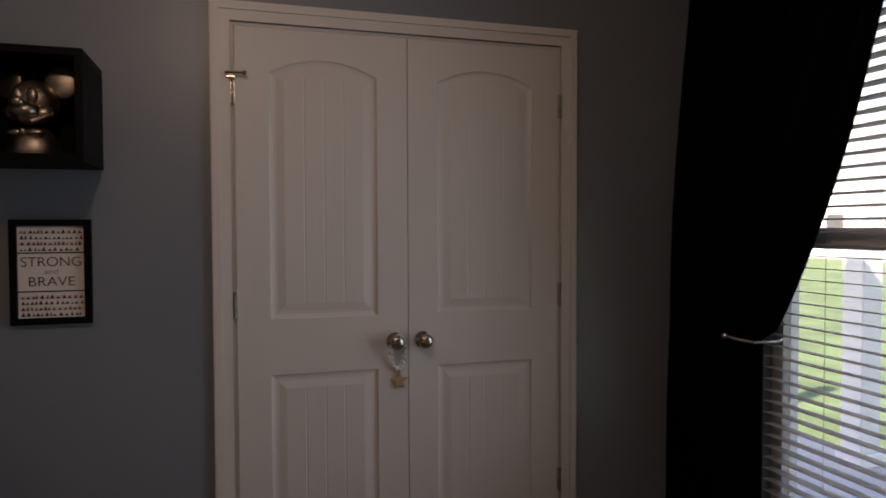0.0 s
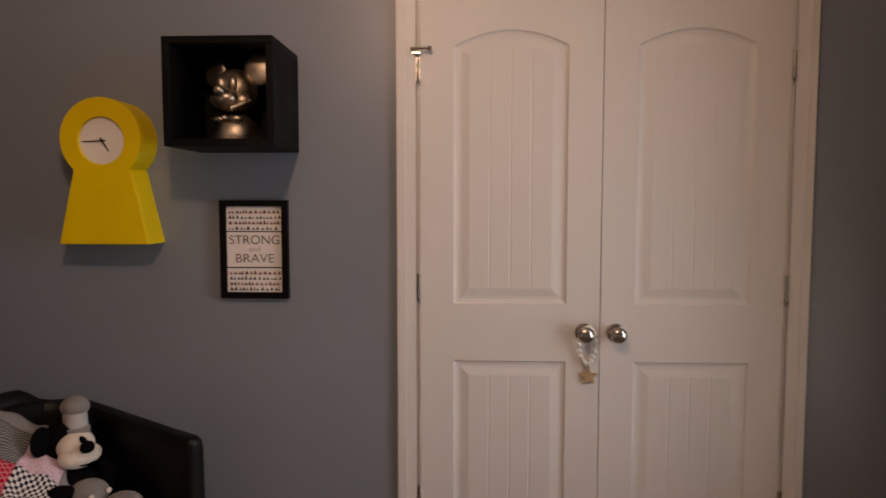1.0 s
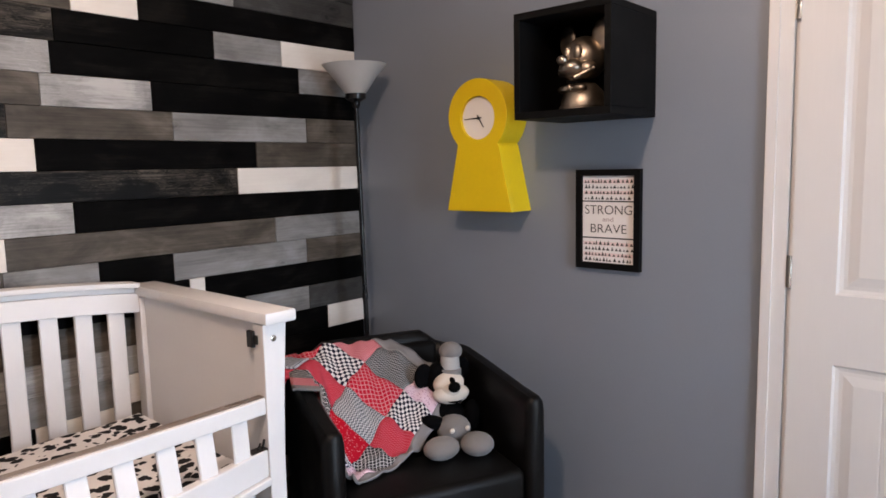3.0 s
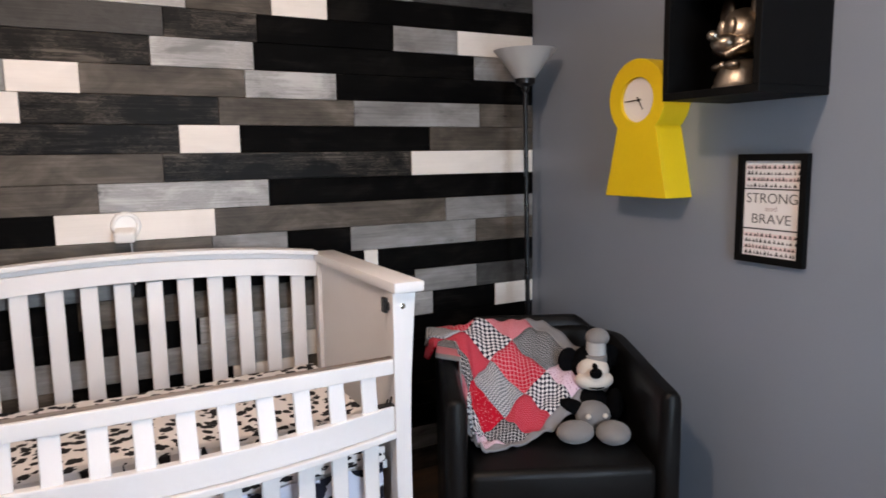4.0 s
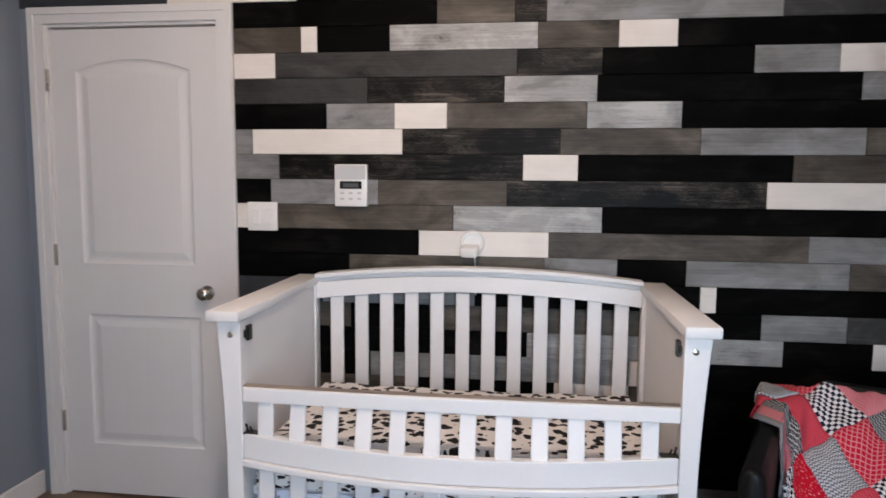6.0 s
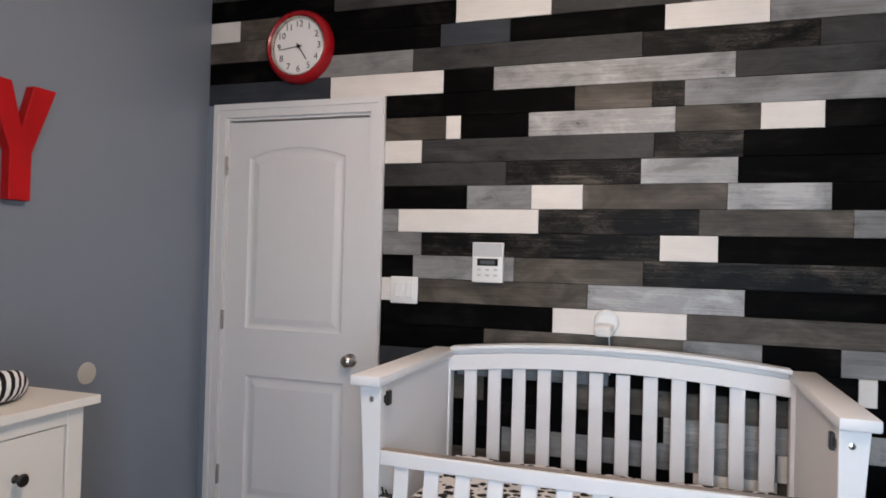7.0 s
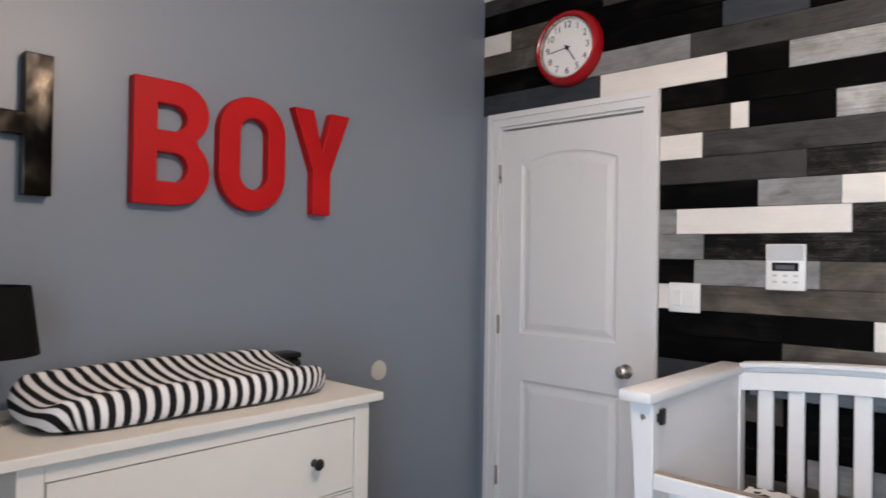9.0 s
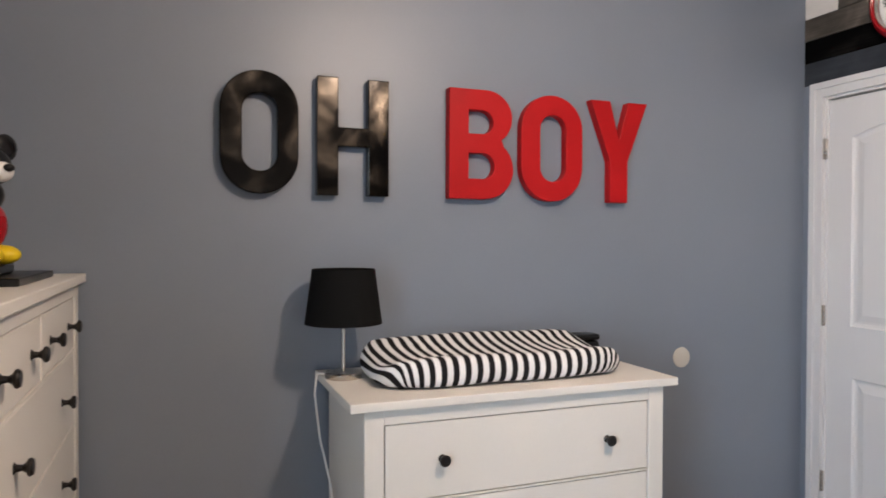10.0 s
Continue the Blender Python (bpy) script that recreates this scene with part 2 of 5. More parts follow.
def uv_mat(name, kind, a, c, scale, rough=0.9, turn=0.0):
    """Printed or woven cloth from the mesh's own coordinates, in metres."""
    m, t, b = nodes_of(name)
    uv = t.nodes.new("ShaderNodeUVMap")
    mp = t.nodes.new("ShaderNodeMapping")
    mp.inputs["Rotation"].default_value = (0, 0, radians(turn))
    t.links.new(uv.outputs[0], mp.inputs["Vector"])
    if kind == "check":
        n = node(t, "ShaderNodeTexChecker", Scale=scale, Color1=(*a, 1), Color2=(*c, 1))
        t.links.new(mp.outputs[0], n.inputs["Vector"])
        out = n.outputs["Color"]
    elif kind == "stripe":
        n = node(t, "ShaderNodeTexWave", Scale=scale, Distortion=0.0)
        n.wave_profile = "SIN"
        t.links.new(mp.outputs[0], n.inputs["Vector"])
        out = ramp(t, n.outputs["Fac"], [(0.47, a), (0.53, c)]).outputs[0]
    elif kind == "lattice":
        n = node(t, "ShaderNodeTexBrick", Scale=scale, Color1=(*a, 1), Color2=(*a, 1), Mortar=(*c, 1), Mortar_Size=0.09, Brick_Width=0.9, Row_Height=0.9)
        n.offset = 0.0
        t.links.new(mp.outputs[0], n.inputs["Vector"])
        out = n.outputs["Color"]
    elif kind == "zigzag":
        sp = t.nodes.new("ShaderNodeSeparateXYZ")
        t.links.new(mp.outputs[0], sp.inputs[0])
        pp = t.nodes.new("ShaderNodeMath")
        pp.operation = "PINGPONG"
        pp.inputs[1].default_value = 0.6 / scale
        t.links.new(sp.outputs[0], pp.inputs[0])
        ad = t.nodes.new("ShaderNodeMath")
        t.links.new(pp.outputs[0], ad.inputs[0])
        t.links.new(sp.outputs[1], ad.inputs[1])
        ml = t.nodes.new("ShaderNodeMath")
        ml.operation = "MULTIPLY"
        ml.inputs[1].default_value = scale
        t.links.new(ad.outputs[0], ml.inputs[0])
        fr = t.nodes.new("ShaderNodeMath")
        fr.operation = "FRACT"
        t.links.new(ml.outputs[0], fr.inputs[0])
        out = ramp(t, fr.outputs[0], [(0.46, a), (0.54, c)]).outputs[0]
    else:
        n = node(t, "ShaderNodeTexVoronoi", Scale=scale)
        if kind == "blot":
            wob = node(t, "ShaderNodeTexNoise", Scale=scale * 1.3, Detail=2.0)
            t.links.new(mp.outputs[0], wob.inputs["Vector"])
            mv = t.nodes.new("ShaderNodeMix")
            mv.data_type = "RGBA"
            mv.inputs[0].default_value = 0.035
            t.links.new(mp.outputs[0], mv.inputs[6])
            t.links.new(wob.outputs["Color"], mv.inputs[7])
            t.links.new(mv.outputs[2], n.inputs["Vector"])
            out = ramp(t, n.outputs["Distance"], [(0.43, a), (0.47, c)]).outputs[0]
        else:
            t.links.new(mp.outputs[0], n.inputs["Vector"])
            out = ramp(t, n.outputs["Distance"], [(0.22, a), (0.28, c)]).outputs[0]
    t.links.new(out, b.inputs["Base Color"])
    b.inputs["Roughness"].default_value = rough
    b.inputs["Specular IOR Level"].default_value = 0.15
    w = node(t, "ShaderNodeTexNoise", Scale=420.0)
    t.links.new(mp.outputs[0], w.inputs["Vector"])
    bumped(t, b, w.outputs["Fac"], 0.5)
    return m


KNIT = {
    "hound": uv_mat("houndstooth_cloth", "check", (0.012, 0.012, 0.03), (0.72, 0.70, 0.70), 78),
    "red": uv_mat("red_lattice_cloth", "lattice", (0.50, 0.008, 0.03), (0.66, 0.26, 0.29), 62, turn=45),
    "zig": uv_mat("grey_zigzag_cloth", "zigzag", (0.03, 0.033, 0.036), (0.30, 0.30, 0.31), 105),
    "pale": uv_mat("grey_chevron_cloth", "zigzag", (0.09, 0.10, 0.12), (0.52, 0.53, 0.55), 100, turn=90),
    "pink": uv_mat("pink_dotted_cloth", "dot", (0.24, 0.05, 0.12), (0.68, 0.50, 0.58), 130),
    "dots": uv_mat("red_dotted_cloth", "dot", (0.66, 0.30, 0.32), (0.46, 0.006, 0.022), 120),
    "rose": uv_mat("rose_woven_cloth", "zigzag", (0.44, 0.010, 0.03), (0.56, 0.10, 0.13), 110),
    "blush": uv_mat("blush_woven_cloth", "zigzag", (0.50, 0.10, 0.13), (0.62, 0.27, 0.29), 110),
    "black": uv_mat("black_lattice_cloth", "lattice", (0.02, 0.02, 0.025), (0.55, 0.54, 0.54), 55, turn=45),
}
SHEET = uv_mat("blotch_print_sheet", "blot", (0.015, 0.014, 0.015), (0.74, 0.70, 0.68), 27)
SKIRT = uv_mat("blotch_print_skirt", "blot", (0.012, 0.012, 0.02), (0.66, 0.68, 0.78), 17)
STRIPE = uv_mat("striped_terry_cloth", "stripe", (0.013, 0.012, 0.013), (0.74, 0.725, 0.72), 8.1, turn=0)


def glass_mat():
    m, t, b = nodes_of("window_glass")
    b.inputs["Transmission Weight"].default_value = 1.0
    b.inputs["Roughness"].default_value = 0.0
    b.inputs["IOR"].default_value = 1.45
    return m


GLASS = glass_mat()


# ---- building blocks ----
def thing(name, at, label, category, group="", m=None):
    """An Empty at the base of a thing. With m its parts are built in its own axes, else in the world's."""
    ob = new(name)
    ob.empty_display_size = 0.05
    ob.matrix_basis = m if m is not None else Matrix.Translation(at)
    ob["own"] = m is not None
    return tagged(ob, label, category, group)


def part(name, bm, material, parent=None, label="", smooth=False, kind=""):
    me = bpy.data.meshes.new(name)
    if isinstance(material, (list, tuple)):
        for one in material:
            me.materials.append(one)
    else:
        me.materials.append(material)
    bmesh.ops.recalc_face_normals(bm, faces=bm.faces)
    if smooth:
        for f in bm.faces:
            f.smooth = True
    bm.to_mesh(me)
    bm.free()
    if smooth:
        me.set_sharp_from_angle(angle=radians(38))
    ob = new(name, me)
    if parent is not None:
        ob.parent = parent
        if parent.type == "EMPTY" and not parent["own"]:
            ob.matrix_parent_inverse = parent.matrix_basis.inverted()
    return tagged(ob, label, kind=kind)


def box(a, b, bev=0.0, seg=1):
    bm = bmesh.new()
    bmesh.ops.create_cube(bm, size=1)
    for v in bm.verts:
        v.co = [a[i] + (v.co[i] + 0.5) * (b[i] - a[i]) for i in range(3)]
    if bev:
        bmesh.ops.bevel(bm, geom=bm.edges[:], offset=bev, segments=seg, profile=0.5, affect="EDGES")
    return bm


def join(*parts):
    out = bmesh.new()
    for p in parts:
        me = bpy.data.meshes.new("t")
        p.to_mesh(me)
        out.from_mesh(me)
        p.free()
        bpy.data.meshes.remove(me)
    return out


def moved(bm, m):
    bmesh.ops.transform(bm, matrix=m, verts=bm.verts)
    return bm


def lathe(profile, n=28, at=(0, 0, 0), m=None, hollow=False):
    """A turned shape from (radius, height) pairs."""
    bm = bmesh.new()
    rings = []
    for r, z in profile:
        rings.append([bm.verts.new((at[0] + r * math.cos(6.28318 * k / n), at[1] + r * math.sin(6.28318 * k / n), at[2] + z)) for k in range(n)])
    for p, q in zip(rings, rings[1:]):
        for k in range(n):
            bm.faces.new((p[k], p[(k + 1) % n], q[(k + 1) % n], q[k]))
    if hollow:
        for k in range(n):
            bm.faces.new((rings[-1][k], rings[-1][(k + 1) % n], rings[0][(k + 1) % n], rings[0][k]))
    else:
        bm.faces.new(rings[0])
        bm.faces.new(rings[-1])
    bmesh.ops.remove_doubles(bm, verts=bm.verts, dist=1e-5)
    if m is not None:
        moved(bm, m)
    return bm


def tube(points, r, n=8):
    """A round bar along points."""
    bm = bmesh.new()
    rings = []
    pts = [Vector(p) for p in points]
    for i, p in enumerate(pts):
        d = (pts[min(i + 1, len(pts) - 1)] - pts[max(i - 1, 0)]).normalized()
        a = d.cross(Vector((0, 0, 1)) if abs(d.z) < 0.9 else Vector((1, 0, 0))).normalized()
        c = d.cross(a)
        rings.append([bm.verts.new(p + r * (a * math.cos(6.28318 * k / n) + c * math.sin(6.28318 * k / n))) for k in range(n)])
    for p, q in zip(rings, rings[1:]):
        for k in range(n):
            bm.faces.new((p[k], p[(k + 1) % n], q[(k + 1) % n], q[k]))
    bm.faces.new(rings[0])
    bm.faces.new(rings[-1])
    return bm


def slab(outer, holes, y0, y1):
    """A flat shape with holes, given as (x, z) loops, between the depths y0 and y1."""
    bm = bmesh.new()
    for y in (y0, y1):
        edges = []
        for loop in (outer, *holes):
            vs = [bm.verts.new((x, y, z)) for x, z in loop]
            edges += [bm.edges.new((vs[k], vs[(k + 1) % len(vs)])) for k in range(len(vs))]
        bmesh.ops.triangle_fill(bm, edges=edges, use_beauty=True, use_dissolve=False)
    bm.verts.ensure_lookup_table()
    half = len(bm.verts) // 2
    at = 0
    for loop in (outer, *holes):
        for k in range(len(loop)):
            a, b = at + k, at + (k + 1) % len(loop)
            bm.faces.new((bm.verts[a], bm.verts[b], bm.verts[half + b], bm.verts[half + a]))
        at += len(loop)
    return bm


def bevel_mod(ob, width=0.003, seg=2):
    mo = ob.modifiers.new("bevel", "BEVEL")
    mo.width, mo.segments, mo.limit_method, mo.angle_limit = width, seg, "ANGLE", radians(40)
    return ob


def arc(cx, cz, r, a0, a1, n=10, rz=None):
    return [(cx + r * math.cos(radians(a0 + (a1 - a0) * k / n)), cz + (rz or r) * math.sin(radians(a0 + (a1 - a0) * k / n))) for k in range(n + 1)]


def blob(c, r, seg=16, rot=None):
    bm = bmesh.new()
    bmesh.ops.create_uvsphere(bm, u_segments=seg, v_segments=seg // 2 + 2, radius=1)
    m = Matrix.Translation(c) @ (rot.to_4x4() if rot else Matrix()) @ Matrix.Diagonal((*r, 1))
    return moved(bm, m)


def sheet(fn, nu, nv, uvfn=None):
    """A surface from fn(u, v) over the unit square, with uv in metres from uvfn."""
    bm = bmesh.new()
    layer = bm.loops.layers.uv.new("UVMap")
    vs = [[bm.verts.new(fn(i / nu, j / nv)) for j in range(nv + 1)] for i in range(nu + 1)]
    for i in range(nu):
        for j in range(nv):
            f = bm.faces.new((vs[i][j], vs[i + 1][j], vs[i + 1][j + 1], vs[i][j + 1]))
            for l, (a, b) in zip(f.loops, ((i, j), (i + 1, j), (i + 1, j + 1), (i, j + 1))):
                l[layer].uv = (uvfn or (lambda p, q: (p, q)))(a / nu, b / nv)
    return bm


def text(name, body, size, m, material, parent, depth=0.0008, wide=1.0, thin=0.0):
    cu = bpy.data.curves.new(name, "FONT")
    cu.body, cu.size, cu.extrude, cu.align_x, cu.align_y = body, size, depth, "CENTER", "CENTER"
    cu.offset = -thin
    tmp = new("tmp", cu)
    me = bpy.data.meshes.new_from_object(tmp)
    bpy.data.objects.remove(tmp)
    me.transform(m @ Matrix.Diagonal((wide, 1, 1, 1)))
    me.materials.clear()
    me.materials.append(material)
    ob = new(name, me)
    ob.parent = parent
    if parent.type == "EMPTY" and not parent["own"]:
        ob.matrix_parent_inverse = parent.matrix_basis.inverted()
    return ob


def structure(name, bm, material, label=""):
    return tagged(part(name, bm, material), label, kind="structure")


# ---- shell of the room ----
structure("floor", box((-0.2, -0.2, -0.12), (LX + 0.2, LY + 0.2, 0)), FLOORM, "brown wood-look floor")
structure("ceiling", box((-0.2, -0.2, LZ), (LX + 0.2, LY + 0.2, LZ + 0.12)), CEIL, "flat off-white ceiling")
D0, D1, DH = 0.108, 0.872, 2.038          # opening of the room door
wall_west = structure("wall_west", join(box((-0.14, -0.14, 0), (-0.016, D0, LZ)), box((-0.14, D0, DH), (-0.016, D1, LZ)), box((-0.14, D1, 0), (-0.016, LY + 0.14, LZ))), INK, "wall clad in black, grey and white planks")
structure("wall_return", box((-0.0155, 0.0005, 0), (-0.003, D0 - 0.0665, 21 * PITCH - 0.002)), WALL, "grey-blue strip of wall beside the door casing")
structure("wall_south", box((-0.016, -0.14, 0), (LX + 0.14, 0, LZ)), WALL, "grey-blue painted wall")
C0, C1, CH = 1.792, 3.030, 2.046          # opening of the closet
structure("wall_north", join(box((-0.016, LY, 0), (C0, LY + 0.12, LZ)), box((C0, LY, CH), (C1, LY + 0.12, LZ)), box((C1, LY, 0), (LX + 0.14, LY + 0.12, LZ))), WALL, "grey-blue painted wall")
structure("closet_back", box((C0 - 0.1, LY + 0.6, 0), (C1 + 0.1, LY + 0.66, LZ)), WALL)
W0, W1, WZ0, WZ1 = 2.18, 3.20, 0.32, 2.12  # opening of the window
structure("wall_east", join(box((LX, 0, 0), (LX + 0.14, W0, LZ)), box((LX, W1, 0), (LX + 0.14, LY, LZ)), box((LX, W0, 0), (LX + 0.14, W1, WZ0)), box((LX, W0, WZ1), (LX + 0.14, W1, LZ))), WALL, "grey-blue painted wall with a window")
# unseen box behind the room door, added to keep daylight out of its gaps
structure("hall_wall", join(box((-1.2, -0.3, 0), (-1.1, 1.4, LZ)), box((-1.1, -0.3, 0), (-0.1405, -0.2, LZ)), box((-1.1, 1.3, 0), (-0.1405, 1.4, LZ))), WALL)
structure("hall_ceiling", box((-1.2, -0.3, LZ + 0.001), (-0.201, 1.4, LZ + 0.12)), CEIL)
structure("hall_floor", box((-1.2, -0.3, -0.12), (-0.201, 1.4, -0.001)), FLOORM)
# unseen closet enclosure, added to shut out light round the closed leaves
structure("closet_side", join(box((C0 - 0.1, LY + 0.1205, 0), (C0 - 0.04, LY + 0.5995, LZ)), box((C1 + 0.04, LY + 0.1205, 0), (C1 + 0.1, LY + 0.5995, LZ))), WALL)
structure("closet_ceiling", box((C0 - 0.1, LY + 0.201, LZ + 0.001), (C1 + 0.1, LY + 0.66, LZ + 0.12)), CEIL)
structure("closet_floor", box((C0 - 0.1, LY + 0.201, -0.12), (C1 + 0.1, LY + 0.66, -0.001)), FLOORM)

def baseboard(a, b):
    return structure("baseboard", box(a, b, 0.004), WHITE, "white painted baseboard")


baseboard((0.005, 0, 0), (LX, 0.014, 0.105))
baseboard((0.0, LY - 0.014, 0), (C0 - 0.062, LY, 0.105))
baseboard((C1 + 0.062, LY - 0.014, 0), (LX, LY, 0.105))
baseboard((LX - 0.014, 0.014, 0), (LX, LY - 0.014, 0.105))

structure("ceiling_trim", box((0.0015, 0.001, LZ - 0.026), (0.010, LY - 0.001, LZ - 0.0005), 0.002), WHITE, "thin white trim strip above the planks")

# ---- doors ----
def panel(x0, x1, z0, z1, rise, boards, depth=0.009):
    """A moulded door panel: loops of outline, cove and field in (x, z, depth)."""
    cx, half = (x0 + x1) / 2, (x1 - x0) / 2

    def top(x):
        return z1 + rise * (1 - ((x - cx) / half) ** 2) if rise else z1

    n = 14 if rise else 2

    def loop(d):
        xs = [x1 - d - (x1 - x0 - 2 * d) * k / n for k in range(n + 1)]
        return [(x0 + d, z0 + d), (x1 - d, z0 + d)] + [(x, top(x) - d) for x in xs]

    return loop, top, boards, depth, (x0, x1, z0)


def leaf(width, height, panels, thick=0.035, groove=0.0011):
    """A moulded door leaf with its front at y = 0, facing -y."""
    bm = bmesh.new()
    outer = [(0, 0), (width, 0), (width, height), (0, height)]
    edges, holes = [], []
    for pts in [outer] + [p[0](0) for p in panels]:
        vs = [bm.verts.new((x, 0, z)) for x, z in pts]
        edges += [bm.edges.new((vs[k], vs[(k + 1) % len(vs)])) for k in range(len(vs))]
        holes.append(vs)
    bmesh.ops.triangle_fill(bm, edges=edges, use_beauty=True)
    back = [bm.verts.new((x, thick, z)) for x, z in outer]
    for k in range(4):
        bm.faces.new((holes[0][k], holes[0][(k + 1) % 4], back[(k + 1) % 4], back[k]))
    bm.faces.new(back)
    for (loop, top, boards, depth, (x0, x1, z0)), vs in zip(panels, holes[1:]):
        last = vs
        for d, y in ((0.006, depth * 0.7), (0.016, depth), (0.026, depth * 0.95), (0.052, depth * 0.30)):
            ring = [bm.verts.new((x, y, z)) for x, z in loop(d)]
            for k in range(len(ring)):
                bm.faces.new((last[k], last[(k + 1) % len(ring)], ring[(k + 1) % len(ring)], ring[k]))
            last = ring
        a, b, base, y = x0 + 0.052, x1 - 0.052, z0 + 0.052, depth * 0.30
        xs = [(a, 0), (b, 0)]
        for k in range(1, boards):
            c = a + (b - a) * k / boards
            xs += [(c - 0.004, 0), (c, groove), (c + 0.004, 0)]
        xs += [(a + (b - a) * k / 24, 0) for k in range(1, 24) if all(abs(a + (b - a) * k / 24 - q) > 0.006 for q, _ in xs)]
        cols = [(bm.verts.new((x, y + dy, base)), bm.verts.new((x, y + dy, top(x) - 0.052))) for x, dy in sorted(xs)]
        for p, q in zip(cols, cols[1:]):
            bm.faces.new((p[0], q[0], q[1], p[1]))
    return bm


def casing(w, h, trim=0.066):
    """Mitred door trim round an opening of width w and height h, facing -y."""
    out = []
    for y0, y1, lo, hi in ((-0.011, 0.006, 0.0, trim), (-0.018, -0.011, trim * 0.55, trim - 0.004)):
        o = [(-hi, 0), (-hi, h + hi), (w + hi, h + hi), (w + hi, 0), (w + lo, 0), (w + lo, h + lo), (-lo, h + lo), (-lo, 0)]
        out.append(slab(o, [], y0, y1))
    return join(*out)


def hinge(parent, x, z, y=0.0):
    p = part("hinge", join(box((x - 0.007, y - 0.006, z - 0.045), (x + 0.007, y + 0.003, z + 0.045), 0.001), tube([(x, y - 0.007, z - 0.046), (x, y - 0.007, z + 0.046)], 0.0045)), NICKEL, parent, "satin nickel hinge", True)
    return p


def knob(parent, x, z, label="satin nickel round knob"):
    turn = pose(x, 0, z, 90, 0, 0)
    k = part("knob", lathe([(0.0, 0.0), (0.030, 0.0), (0.031, 0.006), (0.014, 0.011), (0.011, 0.030), (0.018, 0.036), (0.026, 0.044), (0.0275, 0.053), (0.023, 0.061), (0.012, 0.066), (0.0, 0.067)], 28, m=turn), NICKEL, parent, label, True)
    return k


def door_frame(name, m, w, h, label):
    f = part(name, casing(w, h), WHITE, None, label, kind="structure")
    f.matrix_basis = m
    part("jamb", join(box((0, 0.006, 0), (0.012, 0.11, h)), box((w - 0.012, 0.006, 0), (w, 0.11, h)), box((0.012, 0.006, h - 0.012), (w - 0.012, 0.11, h))), WHITE, f)
    # unseen strips behind the leaf, added to block light at its edges
    part("door_stop", join(box((0.0125, 0.0505, 0), (0.034, 0.062, h - 0.0125)), box((w - 0.034, 0.0505, 0), (w - 0.0125, 0.062, h - 0.0125)), box((0.034, 0.0505, h - 0.036), (w - 0.034, 0.062, h - 0.0125))), WHITE, f)
    return f


# room door, in the planked wall, facing east
door_m = pose(0.0, D0, 0, 0, 0, 90)
door_frame("door_1_trim", door_m, D1 - D0, DH, "white painted door casing")
wd = D1 - D0 - 0.026
room_door = thing("door_1", None, "closed white two-panel door with an arched upper panel", "door", m=door_m @ pose(0.013, 0.014, 0.008))
room_door["kind"] = "structure"
part("door_leaf", leaf(wd, 2.009, [panel(0.113, wd - 0.118, 1.028, 1.838, 0.048, 4), panel(0.124, wd - 0.098, 0.225, 0.806, 0, 4)], groove=0.0003), DOORW, room_door)
knob(room_door, wd - 0.063, 0.915)
for z in (0.328, 1.064, 1.80):
    hinge(room_door, -0.006, z, -0.012)

# closet double door, facing south
door_frame("door_2_trim", pose(C0, LY, 0), C1 - C0, CH, "white painted closet casing")
wl = (C1 - C0 - 0.030) / 2
for k, x in enumerate((C0 + 0.0135, C0 + 0.0165 + wl)):
    d = thing("door_2" if k == 0 else "door_3", None, "closed white closet door with arched panel, " + ("a bead loop on its knob" if k == 0 else "plain nickel knob"), "door", "closet doors", m=pose(x, LY - 0.004, 0.010))
    d["kind"] = "structure"
    a, b = (0.112, wl - 0.112)
    part("door_leaf", leaf(wl, 2.020, [panel(a, b, 1.010, 1.868, 0.052, 4), panel(a, b, 0.225, 0.815, 0, 4)]), DOORW, d)
    knob(d, wl - 0.052 if k == 0 else 0.052, 0.915)
    for z in (0.33, 1.066, 1.80):
        hinge(d, -0.006 if k == 0 else wl + 0.006, z)
    if k == 0:
        guard = part("swing_latch", join(box((-0.028, -0.021, 1.838), (0.004, -0.006, 1.848), 0.002), tube([(-0.030, -0.022, 1.856), (0.034, -0.022, 1.856)], 0.005), tube([(0.034, -0.022, 1.849), (0.034, -0.022, 1.863)], 0.007)), NICKEL, d, "nickel swing latch on the hinge", True)
beads = thing("bead_loop", (2.362, LY - 0.045, 0.93), "loop of white wooden beads with a tan star charm", "bead loop")
for k in range(18):
    a = 6.28318 * (k + 0.5) / 18
    part("bead", blob((2.366 + 0.026 * math.sin(a), LY - 0.020 - 0.018 * max(0, math.cos(a)), 0.885 + 0.062 * math.cos(a)), (0.0085,) * 3, 10), BEADW, beads, smooth=True)
star = []
for k in range(10):
    r = 0.034 if k % 2 == 0 else 0.014
    star.append((2.374 + r * math.sin(math.pi * k / 5), 0.778 + r * math.cos(math.pi * k / 5)))
part("charm", slab(star, [], LY - 0.018, LY - 0.009), TAN, beads, "tan wooden star charm")
part("string", tube([(2.370, LY - 0.016, 0.824), (2.373, LY - 0.014, 0.808)], 0.003), TAN, beads)

# ---- window, blind and curtain ----
win = thing("window_1", (LX, 2.64, WZ0), "white double-hung window with a horizontal blind", "window")
win["kind"] = "structure"
part("window_frame", join(box((LX + 0.04, W0, WZ0), (LX + 0.11, W0 + 0.05, WZ1)), box((LX + 0.04, W1 - 0.05, WZ0), (LX + 0.11, W1, WZ1)), box((LX + 0.04, W0 + 0.05, WZ0), (LX + 0.11, W1 - 0.05, WZ0 + 0.05)), box((LX + 0.04, W0 + 0.05, WZ1 - 0.05), (LX + 0.11, W1 - 0.05, WZ1))), WHITE, win)
